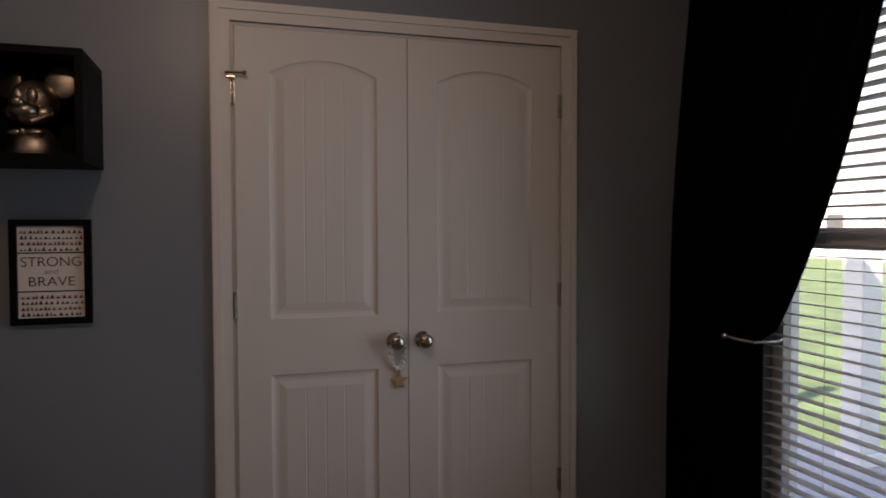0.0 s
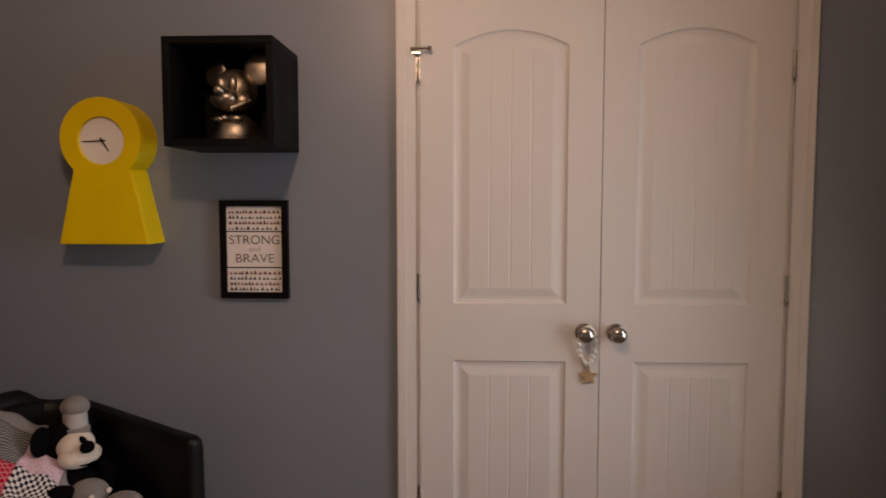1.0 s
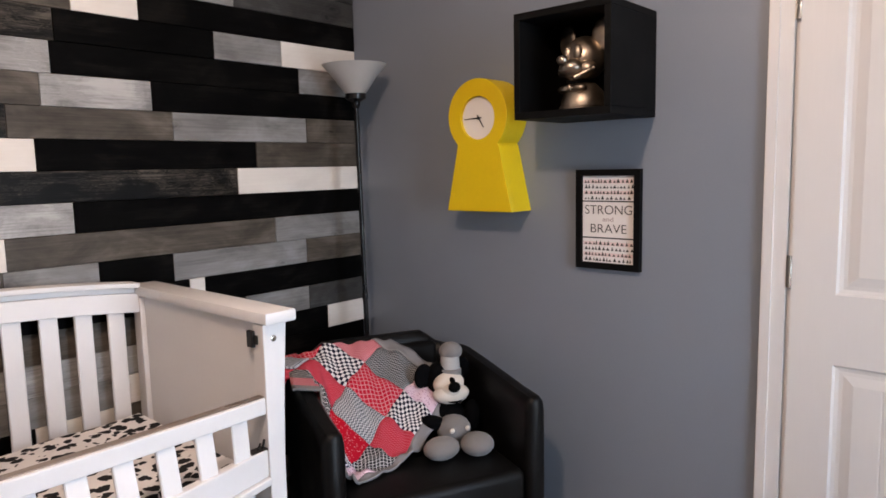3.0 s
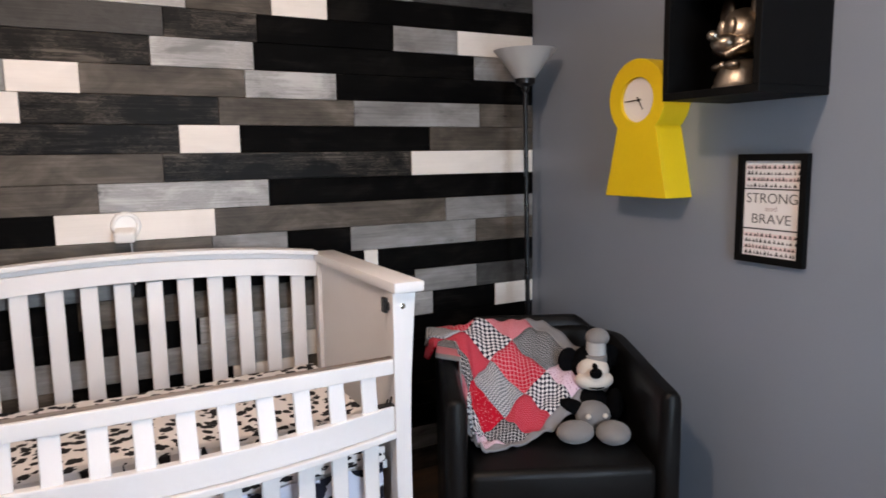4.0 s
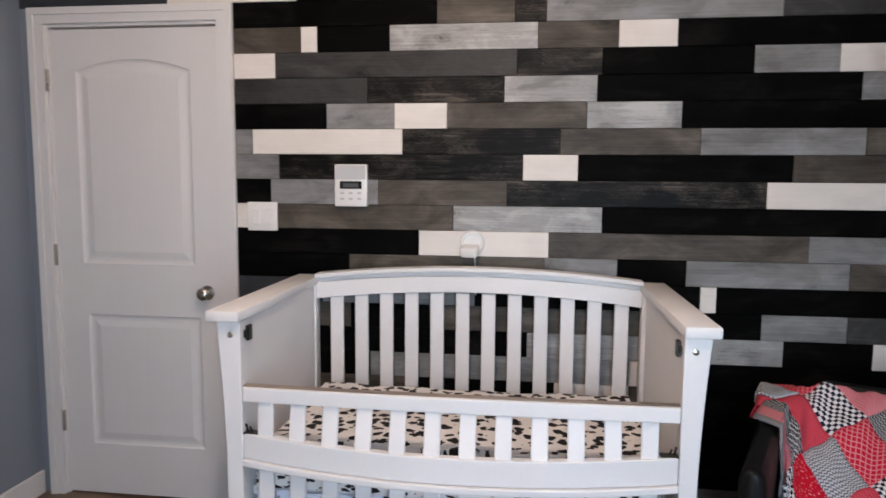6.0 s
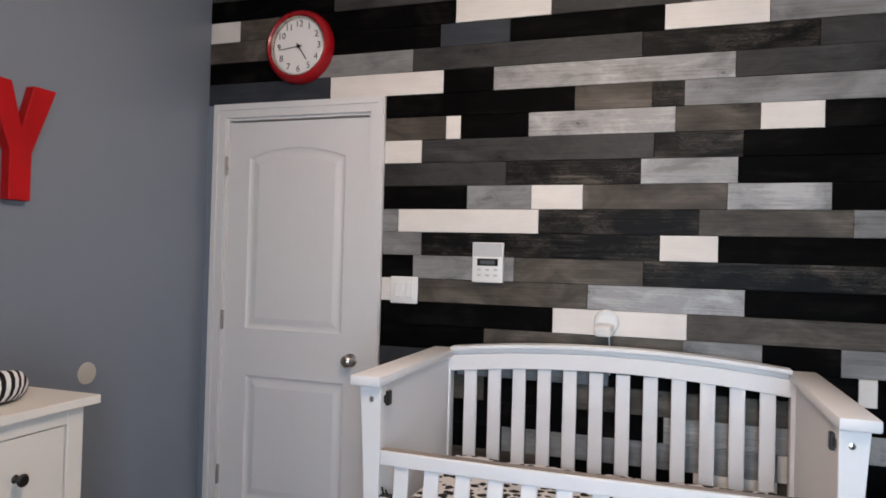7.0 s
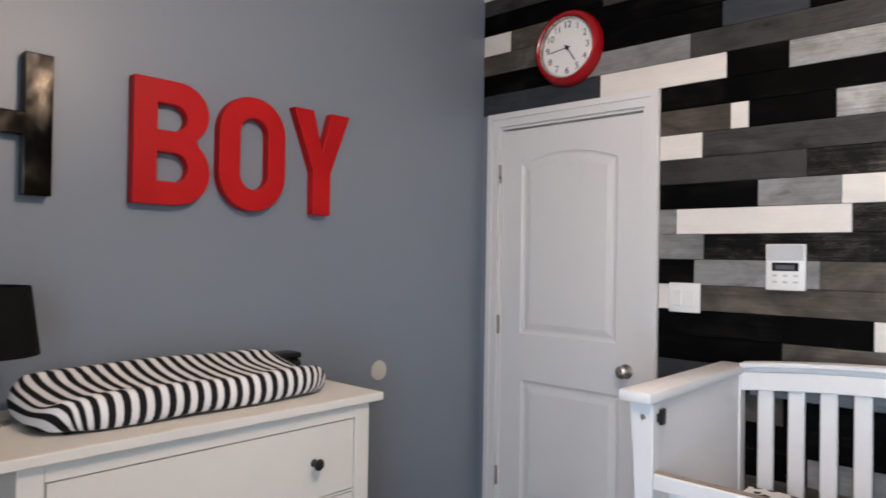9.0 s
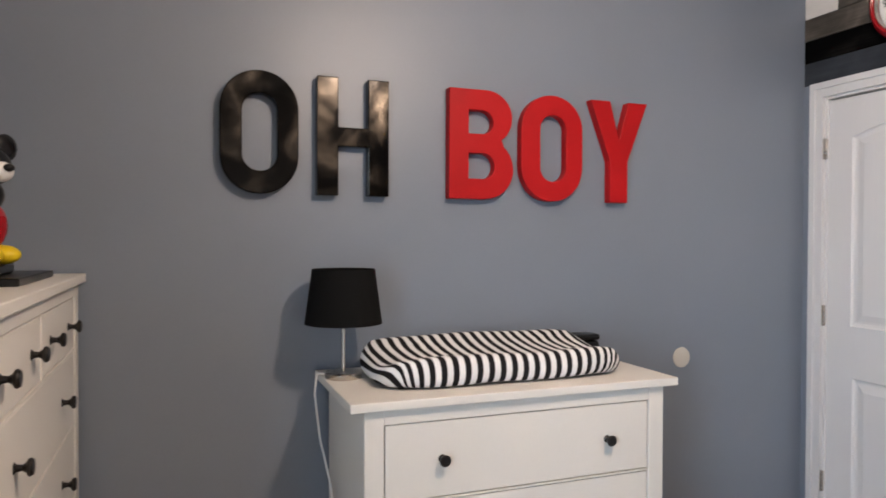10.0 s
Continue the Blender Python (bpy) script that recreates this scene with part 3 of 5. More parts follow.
part("meeting_rail", box((LX + 0.045, W0 + 0.05, 1.265), (LX + 0.105, W1 - 0.05, 1.335), 0.004), WHITE, win)
for z0, z1 in ((WZ0 + 0.05, 1.265), (1.335, WZ1 - 0.05)):
    p = part("pane", box((LX + 0.070, W0 + 0.05, z0), (LX + 0.075, W1 - 0.05, z1)), GLASS, win)
    p.visible_shadow = False
part("window_sill", box((LX - 0.03, W0 - 0.03, WZ0 - 0.03), (LX + 0.04, W1 + 0.03, WZ0 - 0.002), 0.004), WHITE, win)
blind = thing("window_blind", (LX + 0.02, 2.64, WZ1), "white horizontal blind with open slats, hung in the window", "blind")
part("head_rail", box((LX + 0.002, W0 + 0.006, WZ1 - 0.045), (LX + 0.036, W1 - 0.006, WZ1 - 0.002), 0.003), BLIND, blind)
slat0 = box((-0.024, -(W1 - W0) / 2 + 0.012, -0.0015), (0.024, (W1 - W0) / 2 - 0.012, 0.0015))
slat_me = None
for k in range(43):
    z = WZ0 + 0.03 + k * 0.0405
    if z > WZ1 - 0.06:
        break
    if slat_me is None:
        s0 = part("slat", slat0, BLIND, blind)
        slat_me = s0.data
    else:
        s0 = new("slat", slat_me)
        s0.parent = blind
        s0.matrix_parent_inverse = blind.matrix_basis.inverted()
    s0.matrix_basis = pose(LX + 0.018, (W0 + W1) / 2, z, 0, 5, 0)
part("bottom_rail", box((LX + 0.002, W0 + 0.010, WZ0 + 0.002), (LX + 0.036, W1 - 0.010, WZ0 + 0.016), 0.002), BLIND, blind)
for y in (2.35, 2.64, 2.95):
    part("ladder_cord", tube([(LX + 0.018, y, WZ0 + 0.01), (LX + 0.018, y, WZ1 - 0.04)], 0.0012, 5), CORDW, blind)


def drape(u, v):
    """Curtain from the rod (v = 0) to near the floor (v = 1), gathered at a tieback."""
    z = 2.50 - 2.46 * v
    tie = 0.955
    if z > tie:
        k = (z - tie) / (2.50 - tie)
        right = 3.105 - 0.60 * k ** 0.80
    else:
        right = 3.150 + 0.03 * (tie - z)
    left = LY - 0.012 - 0.055 * max(0, (z - 0.6) / 1.3)
    y = left + (right - left) * u
    gather = 0.35 + 0.65 * abs(z - tie)
    x = LX - 0.075 - 0.032 * math.sin(u * 42 + 1.5 * math.sin(z * 2)) * min(1, gather) - 0.02 * math.sin(u * 17 + z)
    return x, y, z


curtain = thing("curtain", (LX - 0.08, 3.3, 0.04), "black blackout curtain held back at the window's side", "curtain")
cl = part("cloth", sheet(drape, 90, 60), CURTAIN, curtain, smooth=True)
sol = cl.modifiers.new("thick", "SOLIDIFY")
sol.thickness = 0.003
part("rod", tube([(LX - 0.085, 3.60, 2.50), (LX - 0.085, 2.0, 2.50)], 0.012), DARKM, curtain, "dark metal rod", True)
for y in (3.58, 2.06):
    part("rod_bracket", tube([(LX, y, 2.50), (LX - 0.085, y, 2.50)], 0.008), DARKM, curtain)
tb = thing("tieback", (LX, 3.25, 0.95), "nickel curtain tieback hook with a round end", "tieback")
part("hook", tube([(LX, 3.12, 0.945), (LX - 0.05, 3.09, 0.945), (LX - 0.125, 3.10, 0.945), (LX - 0.145, 3.16, 0.948), (LX - 0.145, 3.215, 0.95)], 0.006), NICKEL, tb, smooth=True)
part("finial", blob((LX - 0.145, 3.225, 0.95), (0.014,) * 3), NICKEL, tb, smooth=True)

# outside the window
structure("ground", box((-140, -140, -0.6), (140, 140, -0.5)), LAWN, "green lawn outside")
structure("porch_floor", box((LX + 0.16, -1, -0.498), (LX + 1.9, 7, -0.1)), PAVE, "pale porch floor")
for y in (2.6, 4.4, 6.2):
    c = thing("porch_column", (LX + 1.8, y, -0.1), "square white porch column", "column", "porch columns")
    part("shaft", box((LX + 1.72, y - 0.075, -0.02), (LX + 1.87, y + 0.075, 2.6), 0.006), PORCH, c)
    part("base", box((LX + 1.70, y - 0.095, -0.1), (LX + 1.89, y + 0.095, -0.02), 0.006), PORCH, c)
for k, (x, y, h, w) in enumerate(((30, 10, 4.0, 12), (34, 28, 4.6, 13), (33, -9, 4.2, 11))):
    hs = thing("house", (x, y, -0.5), "pale house across the street", "house", "houses across the street")
    part("wall", box((x, y - w / 2, -0.5), (x + 9, y + w / 2, h - 1)), PORCH, hs)
    part("roof", moved(slab([(-w / 2 - 0.4, h - 1), (w / 2 + 0.4, h - 1), (0, h + 1.6)], [], -9, 0), pose(x, y, 0, 0, 0, 90)), PAVE, hs)
    for q in (-0.28, 0.0, 0.28):
        part("window", box((x - 0.05, y + q * w - 0.6, 0.7), (x + 0.02, y + q * w + 0.6, 2.0)), LCD, hs)

# ---- crib ----
crib = thing("crib", (0.45, 1.93, 0), "white painted wooden crib with slatted sides against the plank wall", "crib")
YL, YR, XB, XF = 1.300, 2.562, 0.055, 0.79   # inner faces of the ends; back and front


def crib_post(y_in, y_top, y_low, x0, x1):
    """A front post whose outer edge curves in from the top to the foot."""
    n = 16
    edge = []
    for k in range(n + 1):
        z = 0.985 * (1 - k / n)
        s = (z / 0.985)
        flare = (max(0, s - 0.55) / 0.45) ** 1.6 + 0.9 * (max(0, 0.35 - s) / 0.35) ** 1.5
        edge.append((y_low + (y_top - y_low) * flare, z))
    outline = [(y_in, 0.985)] + [(y_in, 0.0)] + edge[::-1]
    bm = slab(outline, [], -x1, -x0)
    return moved(bm, pose(0, 0, 0, 0, 0, 90))


for y_in, y_top, y_low, y0, y1 in ((YL, 1.226, 1.250, 1.203, 1.305), (YR, 2.636, 2.612, 2.557, 2.655)):
    bevel_mod(part("front_post", crib_post(y_in, y_top, y_low, 0.755, 0.805), CRIBW, crib), 0.003)
    bevel_mod(part("back_post", crib_post(y_in, y_top, y_low, XB - 0.015, XB + 0.035), CRIBW, crib), 0.003)
    mid = (y_in + y_top) / 2
    part("end_panel", box((XB + 0.035, mid - 0.022, 0.18), (0.755, mid + 0.030 if y_in < 2 else mid + 0.022, 0.985), 0.003), CRIBW, crib)
    part("end_cap", box((XB - 0.035, y0, 0.986), (0.828, y1, 1.019), 0.006, 2), CRIBW, crib, smooth=True)
    s = 1 if y_in < 2 else -1
    part("bolt", lathe([(0, 0), (0.0085, 0.0), (0.0085, 0.003), (0.004, 0.0045), (0, 0.0035)], 14, m=pose(0.805, y_in - s * 0.030, 0.945, 0, 90, 0)), NICKEL, crib, "steel bolt head", True)
    part("bracket", join(box((0.742, min(y_in, y_in + s * 0.012), 0.920), (0.768, max(y_in, y_in + s * 0.012), 0.966), 0.002), box((0.768, min(y_in, y_in + s * 0.007), 0.930), (0.782, max(y_in, y_in + s * 0.007), 0.955), 0.002)), DARKM, crib, "dark metal drop-side bracket")


def arched(y0, y1, z0, z1, rise0, rise1, x0, x1, n=24):
    """A rail whose lower and upper edges rise towards the middle."""
    c, h = (y0 + y1) / 2, (y1 - y0) / 2
    up = [(y0 + (y1 - y0) * k / n, z1 + rise1 * (1 - ((y0 + (y1 - y0) * k / n - c) / h) ** 2)) for k in range(n + 1)]
    low = [(y0 + (y1 - y0) * k / n, z0 + rise0 * (1 - ((y0 + (y1 - y0) * k / n - c) / h) ** 2)) for k in range(n + 1)]
    return moved(slab(low + up[::-1], [], -x1, -x0), pose(0, 0, 0, 0, 0, 90))


bevel_mod(part("back_rail", arched(YL, YR, 0.930, 0.994, 0.040, 0.038, XB - 0.005, XB + 0.030), CRIBW, crib), 0.003)
part("back_rail_neck", arched(YL, YR, 0.9945, 1.012, 0.038, 0.038, XB - 0.005, XB + 0.016), CRIBW, crib)
bevel_mod(part("back_cap", arched(YL - 0.004, YR + 0.004, 1.0125, 1.030, 0.038, 0.038, XB - 0.022, XB + 0.045), CRIBW, crib), 0.004)
part("back_lower_rail", box((XB - 0.005, YL, 0.22), (XB + 0.022, YR, 0.30), 0.003), CRIBW, crib)
for k in range(12):
    y = 1.3795 + k * 0.10105
    part("back_slat", box((XB + 0.002, y - 0.0265, 0.30), (XB + 0.016, y + 0.0265, 0.965), 0.003), CRIBW, crib)
BOW = 0.055


def bow(y):
    return BOW * (1 - ((y - (YL + YR) / 2) / ((YR - YL) / 2)) ** 2)


def bowed(z0, z1, x0, x1, b0=1.0, lift=0.0, n=20):
    """A rail that bows out to the front."""
    bm = bmesh.new()
    rings = []
    for k in range(n + 1):
        y = YL + 0.001 + (YR - YL - 0.002) * k / n
        d = bow(y) * b0
        rings.append([bm.verts.new(p) for p in ((x0 + d, y, z0 - lift * d), (x1 + d, y, z0 - lift * d), (x1 + d, y, z1 - lift * d), (x0 + d, y, z1 - lift * d))])
    for p, q in zip(rings, rings[1:]):
        for k in range(4):
            bm.faces.new((p[k], p[(k + 1) % 4], q[(k + 1) % 4], q[k]))
    bm.faces.new(rings[0])
    bm.faces.new(rings[-1])
    return bm


bevel_mod(part("front_top_rail", bowed(0.742, 0.787, 0.770, 0.803, 0.25), CRIBW, crib), 0.004)
part("worn_rail_strip", bowed(0.7874, 0.7905, 0.772, 0.795, 0.22), WORN, crib, "brown worn strip along the rail's top")
bevel_mod(part("front_middle_rail", bowed(0.568, 0.645, 0.770, 0.800, 1.0, 0.35), CRIBW, crib), 0.004)
bevel_mod(part("front_ledge", bowed(0.546, 0.567, 0.765, 0.812, 1.0, 0.35), CRIBW, crib), 0.004)
part("front_bottom_rail", bowed(0.13, 0.20, 0.770, 0.800, 0.6), CRIBW, crib)
for k in range(12):
    y = 1.370 + k * 0.1011
    b = bow(y)
    up = box((0.780, y - 0.024, 0), (0.793, y + 0.024, 0.108), 0.003)
    for v in up.verts:
        f = v.co.z / 0.108
        v.co.x += b * (0.25 * f + (1 - f))
        v.co.z = (0.636 - 0.35 * b) * (1 - f) + 0.745 * f
    part("front_slat", up, CRIBW, crib)
    lo = box((0.780 + 0.8 * b, y - 0.024, 0.195), (0.793 + 0.8 * b, y + 0.024, 0.555 - 0.2 * b), 0.003)
    part("front_lower_slat", lo, CRIBW, crib)
for y, s in ((YL, 1), (YR, -1)):
    part("side_latch", join(box((0.772, min(y, y + s * 0.050), 0.640), (0.800, max(y, y + s * 0.050), 0.647), 0.001), tube([(0.79, y + s * 0.012, 0.647), (0.795, y + s * 0.008, 0.672)], 0.0035), tube([(0.79, y + s * 0.026, 0.647), (0.795, y + s * 0.020, 0.665)], 0.003)), DARKM, crib, "dark metal side latch")


def mattress_top(u, v):
    x, y = 0.10 + 0.645 * u, YL + 0.015 + (YR - YL - 0.03) * v
    e = min(u, 1 - u, v * 1.9, (1 - v) * 1.9)
    z = 0.598 - 0.09 * max(0, 1 - e / 0.035) ** 2 + 0.004 * math.sin(9 * x + 5 * y) + 0.003 * math.sin(23 * y)
    return x, y, z


mattress = thing("crib_mattress", (0.42, 1.93, 0.45), "crib mattress in a white fitted sheet with black blotch print", "mattress")
part("sheet", sheet(mattress_top, 24, 40, lambda u, v: (0.645 * u, 1.23 * v)), SHEET, mattress, smooth=True)


def band(x, z0, z1):
    return lambda u, v: (x + 0.004 * math.sin(40 * u), YL + 0.015 + (YR - YL - 0.03) * u, z0 + (z1 - z0) * v)


part("sheet_side", sheet(band(0.745, 0.455, 0.502), 30, 2, lambda u, v: (1.23 * u, 0.10 * v)), SHEET, mattress, smooth=True)
part("mattress_core", box((0.102, YL + 0.017, 0.455), (0.741, YR - 0.017, 0.498), 0.01), PAPER, mattress)
part("mattress_base", box((XB + 0.024, YL + 0.002, 0.425), (0.735, YR - 0.002, 0.452)), CRIBW, crib)
skirt = thing("crib_skirt", (0.75, 1.93, 0.05), "white crib skirt with large dark blotch print, hanging under the mattress", "crib skirt")


def skirt_fn(u, v):
    return 0.752 + 0.010 * math.sin(55 * u), YL + 0.02 + (YR - YL - 0.04) * u, 0.06 + 0.39 * v


sk = part("cloth", sheet(skirt_fn, 90, 4, lambda u, v: (1.2 * u, 0.39 * v)), SKIRT, skirt, smooth=True)

# ---- armchair in the corner ----
CH_M = pose(0.935, 3.07, 0, 0, 0, 65.6)
chair = thing("armchair", None, "black leather tub armchair in the room's corner", "armchair", m=CH_M)
HW, TH = 0.335, 0.036


def chair_path():
    pts = [(-HW, -0.05 + 0.09 * k) for k in range(5)]
    pts += [(-HW + 0.17 - 0.17 * math.cos(radians(a)), 0.41 + 0.17 * math.sin(radians(a))) for a in range(10, 91, 10)]
    pts += [(x, 0.58) for x in (-0.08, 0.0)]
    return pts + [(-x, y) for x, y in pts[-2::-1]]


def arm_top(y, x=0.33):
    """Arms rise evenly to the corners; the back stands a little above them."""
    k = min(1, max(0, (y + 0.02) / 0.5))
    b = min(1, max(0, (0.27 - abs(x)) / 0.08)) if y > 0.5 else 0
    return 0.648 + 0.048 * k + 0.052 * b * b * (3 - 2 * b)


def chair_shell():
    bm = bmesh.new()
    pts = chair_path()
    rings = []
    for i, (x, y) in enumerate(pts):
        a, b = Vector(pts[max(0, i - 1)]), Vector(pts[min(len(pts) - 1, i + 1)])
        d = (b - a).normalized()
        nrm = Vector((-d.y, d.x))
        top = arm_top(y, x)
        th = TH
        ring = []
        for o, z in ((-1, 0.07), (-1, 0.40), (-1, top - 0.045), (-0.86, top - 0.018), (-0.5, top - 0.003), (0, top), (0.5, top - 0.003), (0.86, top - 0.018), (1, top - 0.045), (1, 0.40), (1, 0.07)):
            ring.append(bm.verts.new((x + nrm.x * th * o, y + nrm.y * th * o, z)))
        rings.append(ring)
    for p, q in zip(rings, rings[1:]):
        for k in range(len(p)):
            bm.faces.new((p[k], p[(k + 1) % len(p)], q[(k + 1) % len(p)], q[k]))
    for ring in (rings[0], rings[-1]):
        c = sum((v.co for v in ring), Vector()) / len(ring)
        last, first = ring, [v.co.copy() for v in ring]
        for y, wide, tall in ((-0.060, 0.95, 0.996), (-0.069, 0.82, 0.985), (-0.075, 0.60, 0.968), (-0.078, 0.30, 0.945)):
            cap = [bm.verts.new((c.x + (p.x - c.x) * wide, y, 0.07 + 0.3 * (1 - tall) + (p.z - 0.07) * tall)) for p in first]
            for k in range(len(ring)):
                bm.faces.new((last[k], last[(k + 1) % len(ring)], cap[(k + 1) % len(ring)], cap[k]))
            last = cap
        bm.faces.new(last)
    return bm


part("shell", chair_shell(), LEATHER, chair, smooth=True)
part("seat_cushion", box((-0.296, -0.075, 0.285), (0.296, 0.54, 0.412), 0.028, 4), LEATHER, chair, smooth=True)
part("front_panel", box((-0.297, -0.055, 0.07), (0.297, 0.02, 0.283), 0.006), LEATHER, chair)
part("back_cushion", moved(box((-0.25, -0.03, 0), (0.25, 0.03, 0.30), 0.025, 3), pose(0, 0.515, 0.413, -7, 0, 0)), LEATHER, chair, smooth=True)
for x in (-0.30, 0.30):
    for y in (0.02, 0.47):
        part("foot", lathe([(0.018, 0), (0.026, 0.07)], 12, (x, y, 0)), BLACKP, chair, smooth=True)


def step(a, b, x):
    t = min(1, max(0, (x - a) / (b - a)))
    return t * t * (3 - 2 * t)


def quilt(p, q):
    """The blanket's drape over the chair, in the chair's axes, from patch units."""
    low = max(0, p - 1)
    x = -0.172 + 0.107 * p - 0.030 * low + (0.092 if q > 0 else 0.082) * q
    t = 0.195 + 0.138 * p - 0.045 * low - 0.080 * q
    if t < 0:
        y, z = 0.53 - 0.5 * t, 0.745 + 0.25 * t
    elif t < 0.47:
        y, z = 0.53 - 0.80 * t, 0.760 - 0.66 * t - 0.015 * step(0.10, 0.0, t)
    else:
        y, z = 0.154 - (t - 0.47) * 0.42, 0.4498 - 0.022 * step(0.47, 0.55, t)
    z += 0.006 * math.sin(7 * p + 2 * q) + 0.005 * math.sin(5 * q - 3 * p) + 0.004 * math.sin(11 * p + 8 * q)
    z -= 0.06 * step(0.11, 0.24, x) * step(0.10, 0.25, t) * step(0.50, 0.40, t)
    y = min(y, 0.64)
    # the lower half stays inside the arm, the upper half lies over it
    xi, zi = x, z
    if x < -0.225:
        xi = -0.225 - 0.062 * (1 - math.exp((x + 0.225) / 0.10))
        zi = z + 0.045 * (1 - math.exp((x + 0.225) / 0.10)) + 0.004 * math.sin(60 * x)
    zo, xo = z - 0.045 * step(-0.20, -0.40, x) * step(0.25, 0.0, t), x
    zo += step(-0.25, -0.315, x) * max(0, arm_top(y) + 0.014 - zo)
    if x < -0.385:
        zo -= (-0.385 - x) * 1.4
        xo = -0.392 + (x + 0.385) * 0.12
    w = step(-1.3, -0.4, p)
    xw, zw = xo + (xi - xo) * w, zo + (zi - zo) * w
    if xw < -0.292:
        zw = max(zw, arm_top(y) + 0.014 - max(0, -0.378 - xw) * 2.5)
    return Vector((xw, y, max(zw, 0.424)))


blanket = thing("patchwork_blanket", None, "red, black, grey and white patchwork blanket draped over the armchair", "blanket", m=CH_M)
PATCHES = {(-2, -2): "rose", (-2, -1): "pale", (-2, 0): "red", (-2, 1): "zig",
           (-1, -3): "blush", (-1, -2): "black", (-1, -1): "rose", (-1, 0): "hound", (-1, 1): "blush",
           (0, -3): "hound", (0, -2): "dots", (0, -1): "pale", (0, 0): "red", (0, 1): "zig",
           (1, -3): "pink", (1, -2): "black", (1, -1): "rose", (1, 0): "hound", (1, 1): "pink"}
for (i, j), kind in PATCHES.items():
    bm = sheet(lambda u, v, i=i, j=j: quilt(i + u, j + v), 14, 10, lambda u, v: (0.165 * u, 0.135 * v))
    ob = part("patch", bm, KNIT[kind], blanket, smooth=True)
    ob.modifiers.new("thick", "SOLIDIFY").thickness = 0.007
EDGES = (lambda u, v: quilt(-2 + 4.28 * u, 2.0 + 0.45 * v), lambda u, v: quilt(2.0 + 0.30 * v, -3.4 + 5.85 * u), lambda u, v: quilt(-1.0 + 3.3 * u, -3.0 - 0.45 * v))
for edge in EDGES:
    ob = part("binding", sheet(edge, 60, 4), GREYB, blanket, "plain grey binding", True)
    ob.modifiers.new("thick", "SOLIDIFY").thickness = 0.008


def mixed(pieces):
    """Several shapes in one mesh, each with its own material slot."""
    out = bmesh.new()
    for k, p in enumerate(pieces):
        bm, slot = p
        for f in bm.faces:
            f.material_index = slot
        me = bpy.data.meshes.new("t")
        bm.to_mesh(me)
        out.from_mesh(me)
        bm.free()
        bpy.data.meshes.remove(me)
    return out


smile = [(0.188 + 0.046 * math.sin(a), 0.229 + 0.022 * math.sin(a) ** 2, 0.582 - 0.022 * math.cos(a)) for a in (-1.2, -0.8, -0.4, 0, 0.4, 0.8, 1.2)]
toy = part("plush_toy", mixed([
    (blob((0.083, 0.125, 0.449), (0.066, 0.054, 0.037), 20, Matrix.Rotation(0.25, 3, "Z")), 1), (blob((0.207, 0.105, 0.449), (0.058, 0.060, 0.038), 20, Matrix.Rotation(-0.3, 3, "Z")), 1),
    (blob((0.165, 0.205, 0.476), (0.062, 0.058, 0.048)), 1), (blob((0.178, 0.285, 0.490), (0.074, 0.062, 0.056)), 0),
    (blob((0.134, 0.148, 0.491), (0.0095, 0.006, 0.0095), 10), 3), (blob((0.194, 0.150, 0.491), (0.0095, 0.006, 0.0095), 10), 3),
    (blob((0.100, 0.225, 0.500), (0.052, 0.030, 0.026), 16, Matrix.Rotation(0.35, 3, "Y")), 0), (blob((0.256, 0.24, 0.500), (0.030, 0.032, 0.056)), 0),
    (blob((0.192, 0.335, 0.618), (0.074, 0.064, 0.070), 22), 0), (blob((0.188, 0.292, 0.612), (0.058, 0.054, 0.046), 20), 3),
    (blob((0.188, 0.270, 0.580), (0.069, 0.046, 0.036), 20), 3), (blob((0.183, 0.262, 0.598), (0.040, 0.040, 0.034), 18), 3),
    (blob((0.180, 0.222, 0.618), (0.023, 0.018, 0.019)), 0), (blob((0.183, 0.250, 0.634), (0.010, 0.020, 0.012)), 0),
    (tube(smile, 0.0035, 6), 0),
    (blob((0.108, 0.335, 0.637), (0.041, 0.017, 0.046), 20, Matrix.Rotation(0.3, 3, "Z")), 0), (blob((0.266, 0.355, 0.640), (0.040, 0.018, 0.044), 20), 0),
    (lathe([(0, 0), (0.041, 0), (0.041, 0.020), (0.037, 0.024), (0, 0.024)], 20, (0.201, 0.305, 0.640)), 1),
    (lathe([(0, 0), (0.036, 0), (0.034, 0.044), (0, 0.045)], 20, (0.204, 0.310, 0.664)), 2), (blob((0.211, 0.318, 0.722), (0.043, 0.041, 0.034), 20), 1)]),
    [FUR, FURG, FURL, FURC], smooth=True)
toy.matrix_basis = CH_M
tagged(toy, "black, grey and cream plush doll in a tall hat", "plush toy")

# ---- floor lamp behind the chair ----
fl = thing("floor_lamp", None, "black torchiere floor lamp with a frosted bowl shade, unlit", "floor lamp", m=pose(0.212, 3.466, 0) @ Matrix.Rotation(radians(0.9), 4, "X"))
part("base", lathe([(0, 0), (0.125, 0), (0.125, 0.012), (0.05, 0.03), (0.014, 0.04), (0, 0.04)], 30), BLACKP, fl, smooth=True)
part("pole", tube([(0, 0, 0.03), (0, 0, 0.86)], 0.0105, 12), BLACKP, fl, smooth=True)
part("pole", tube([(0, 0, 0.86), (0, 0, 1.66)], 0.0098, 12), BLACKP, fl, smooth=True)
part("pole_joint", lathe([(0.0106, 0.845), (0.0125, 0.848), (0.0125, 0.872), (0.0106, 0.875)], 16), BLACKP, fl, smooth=True)
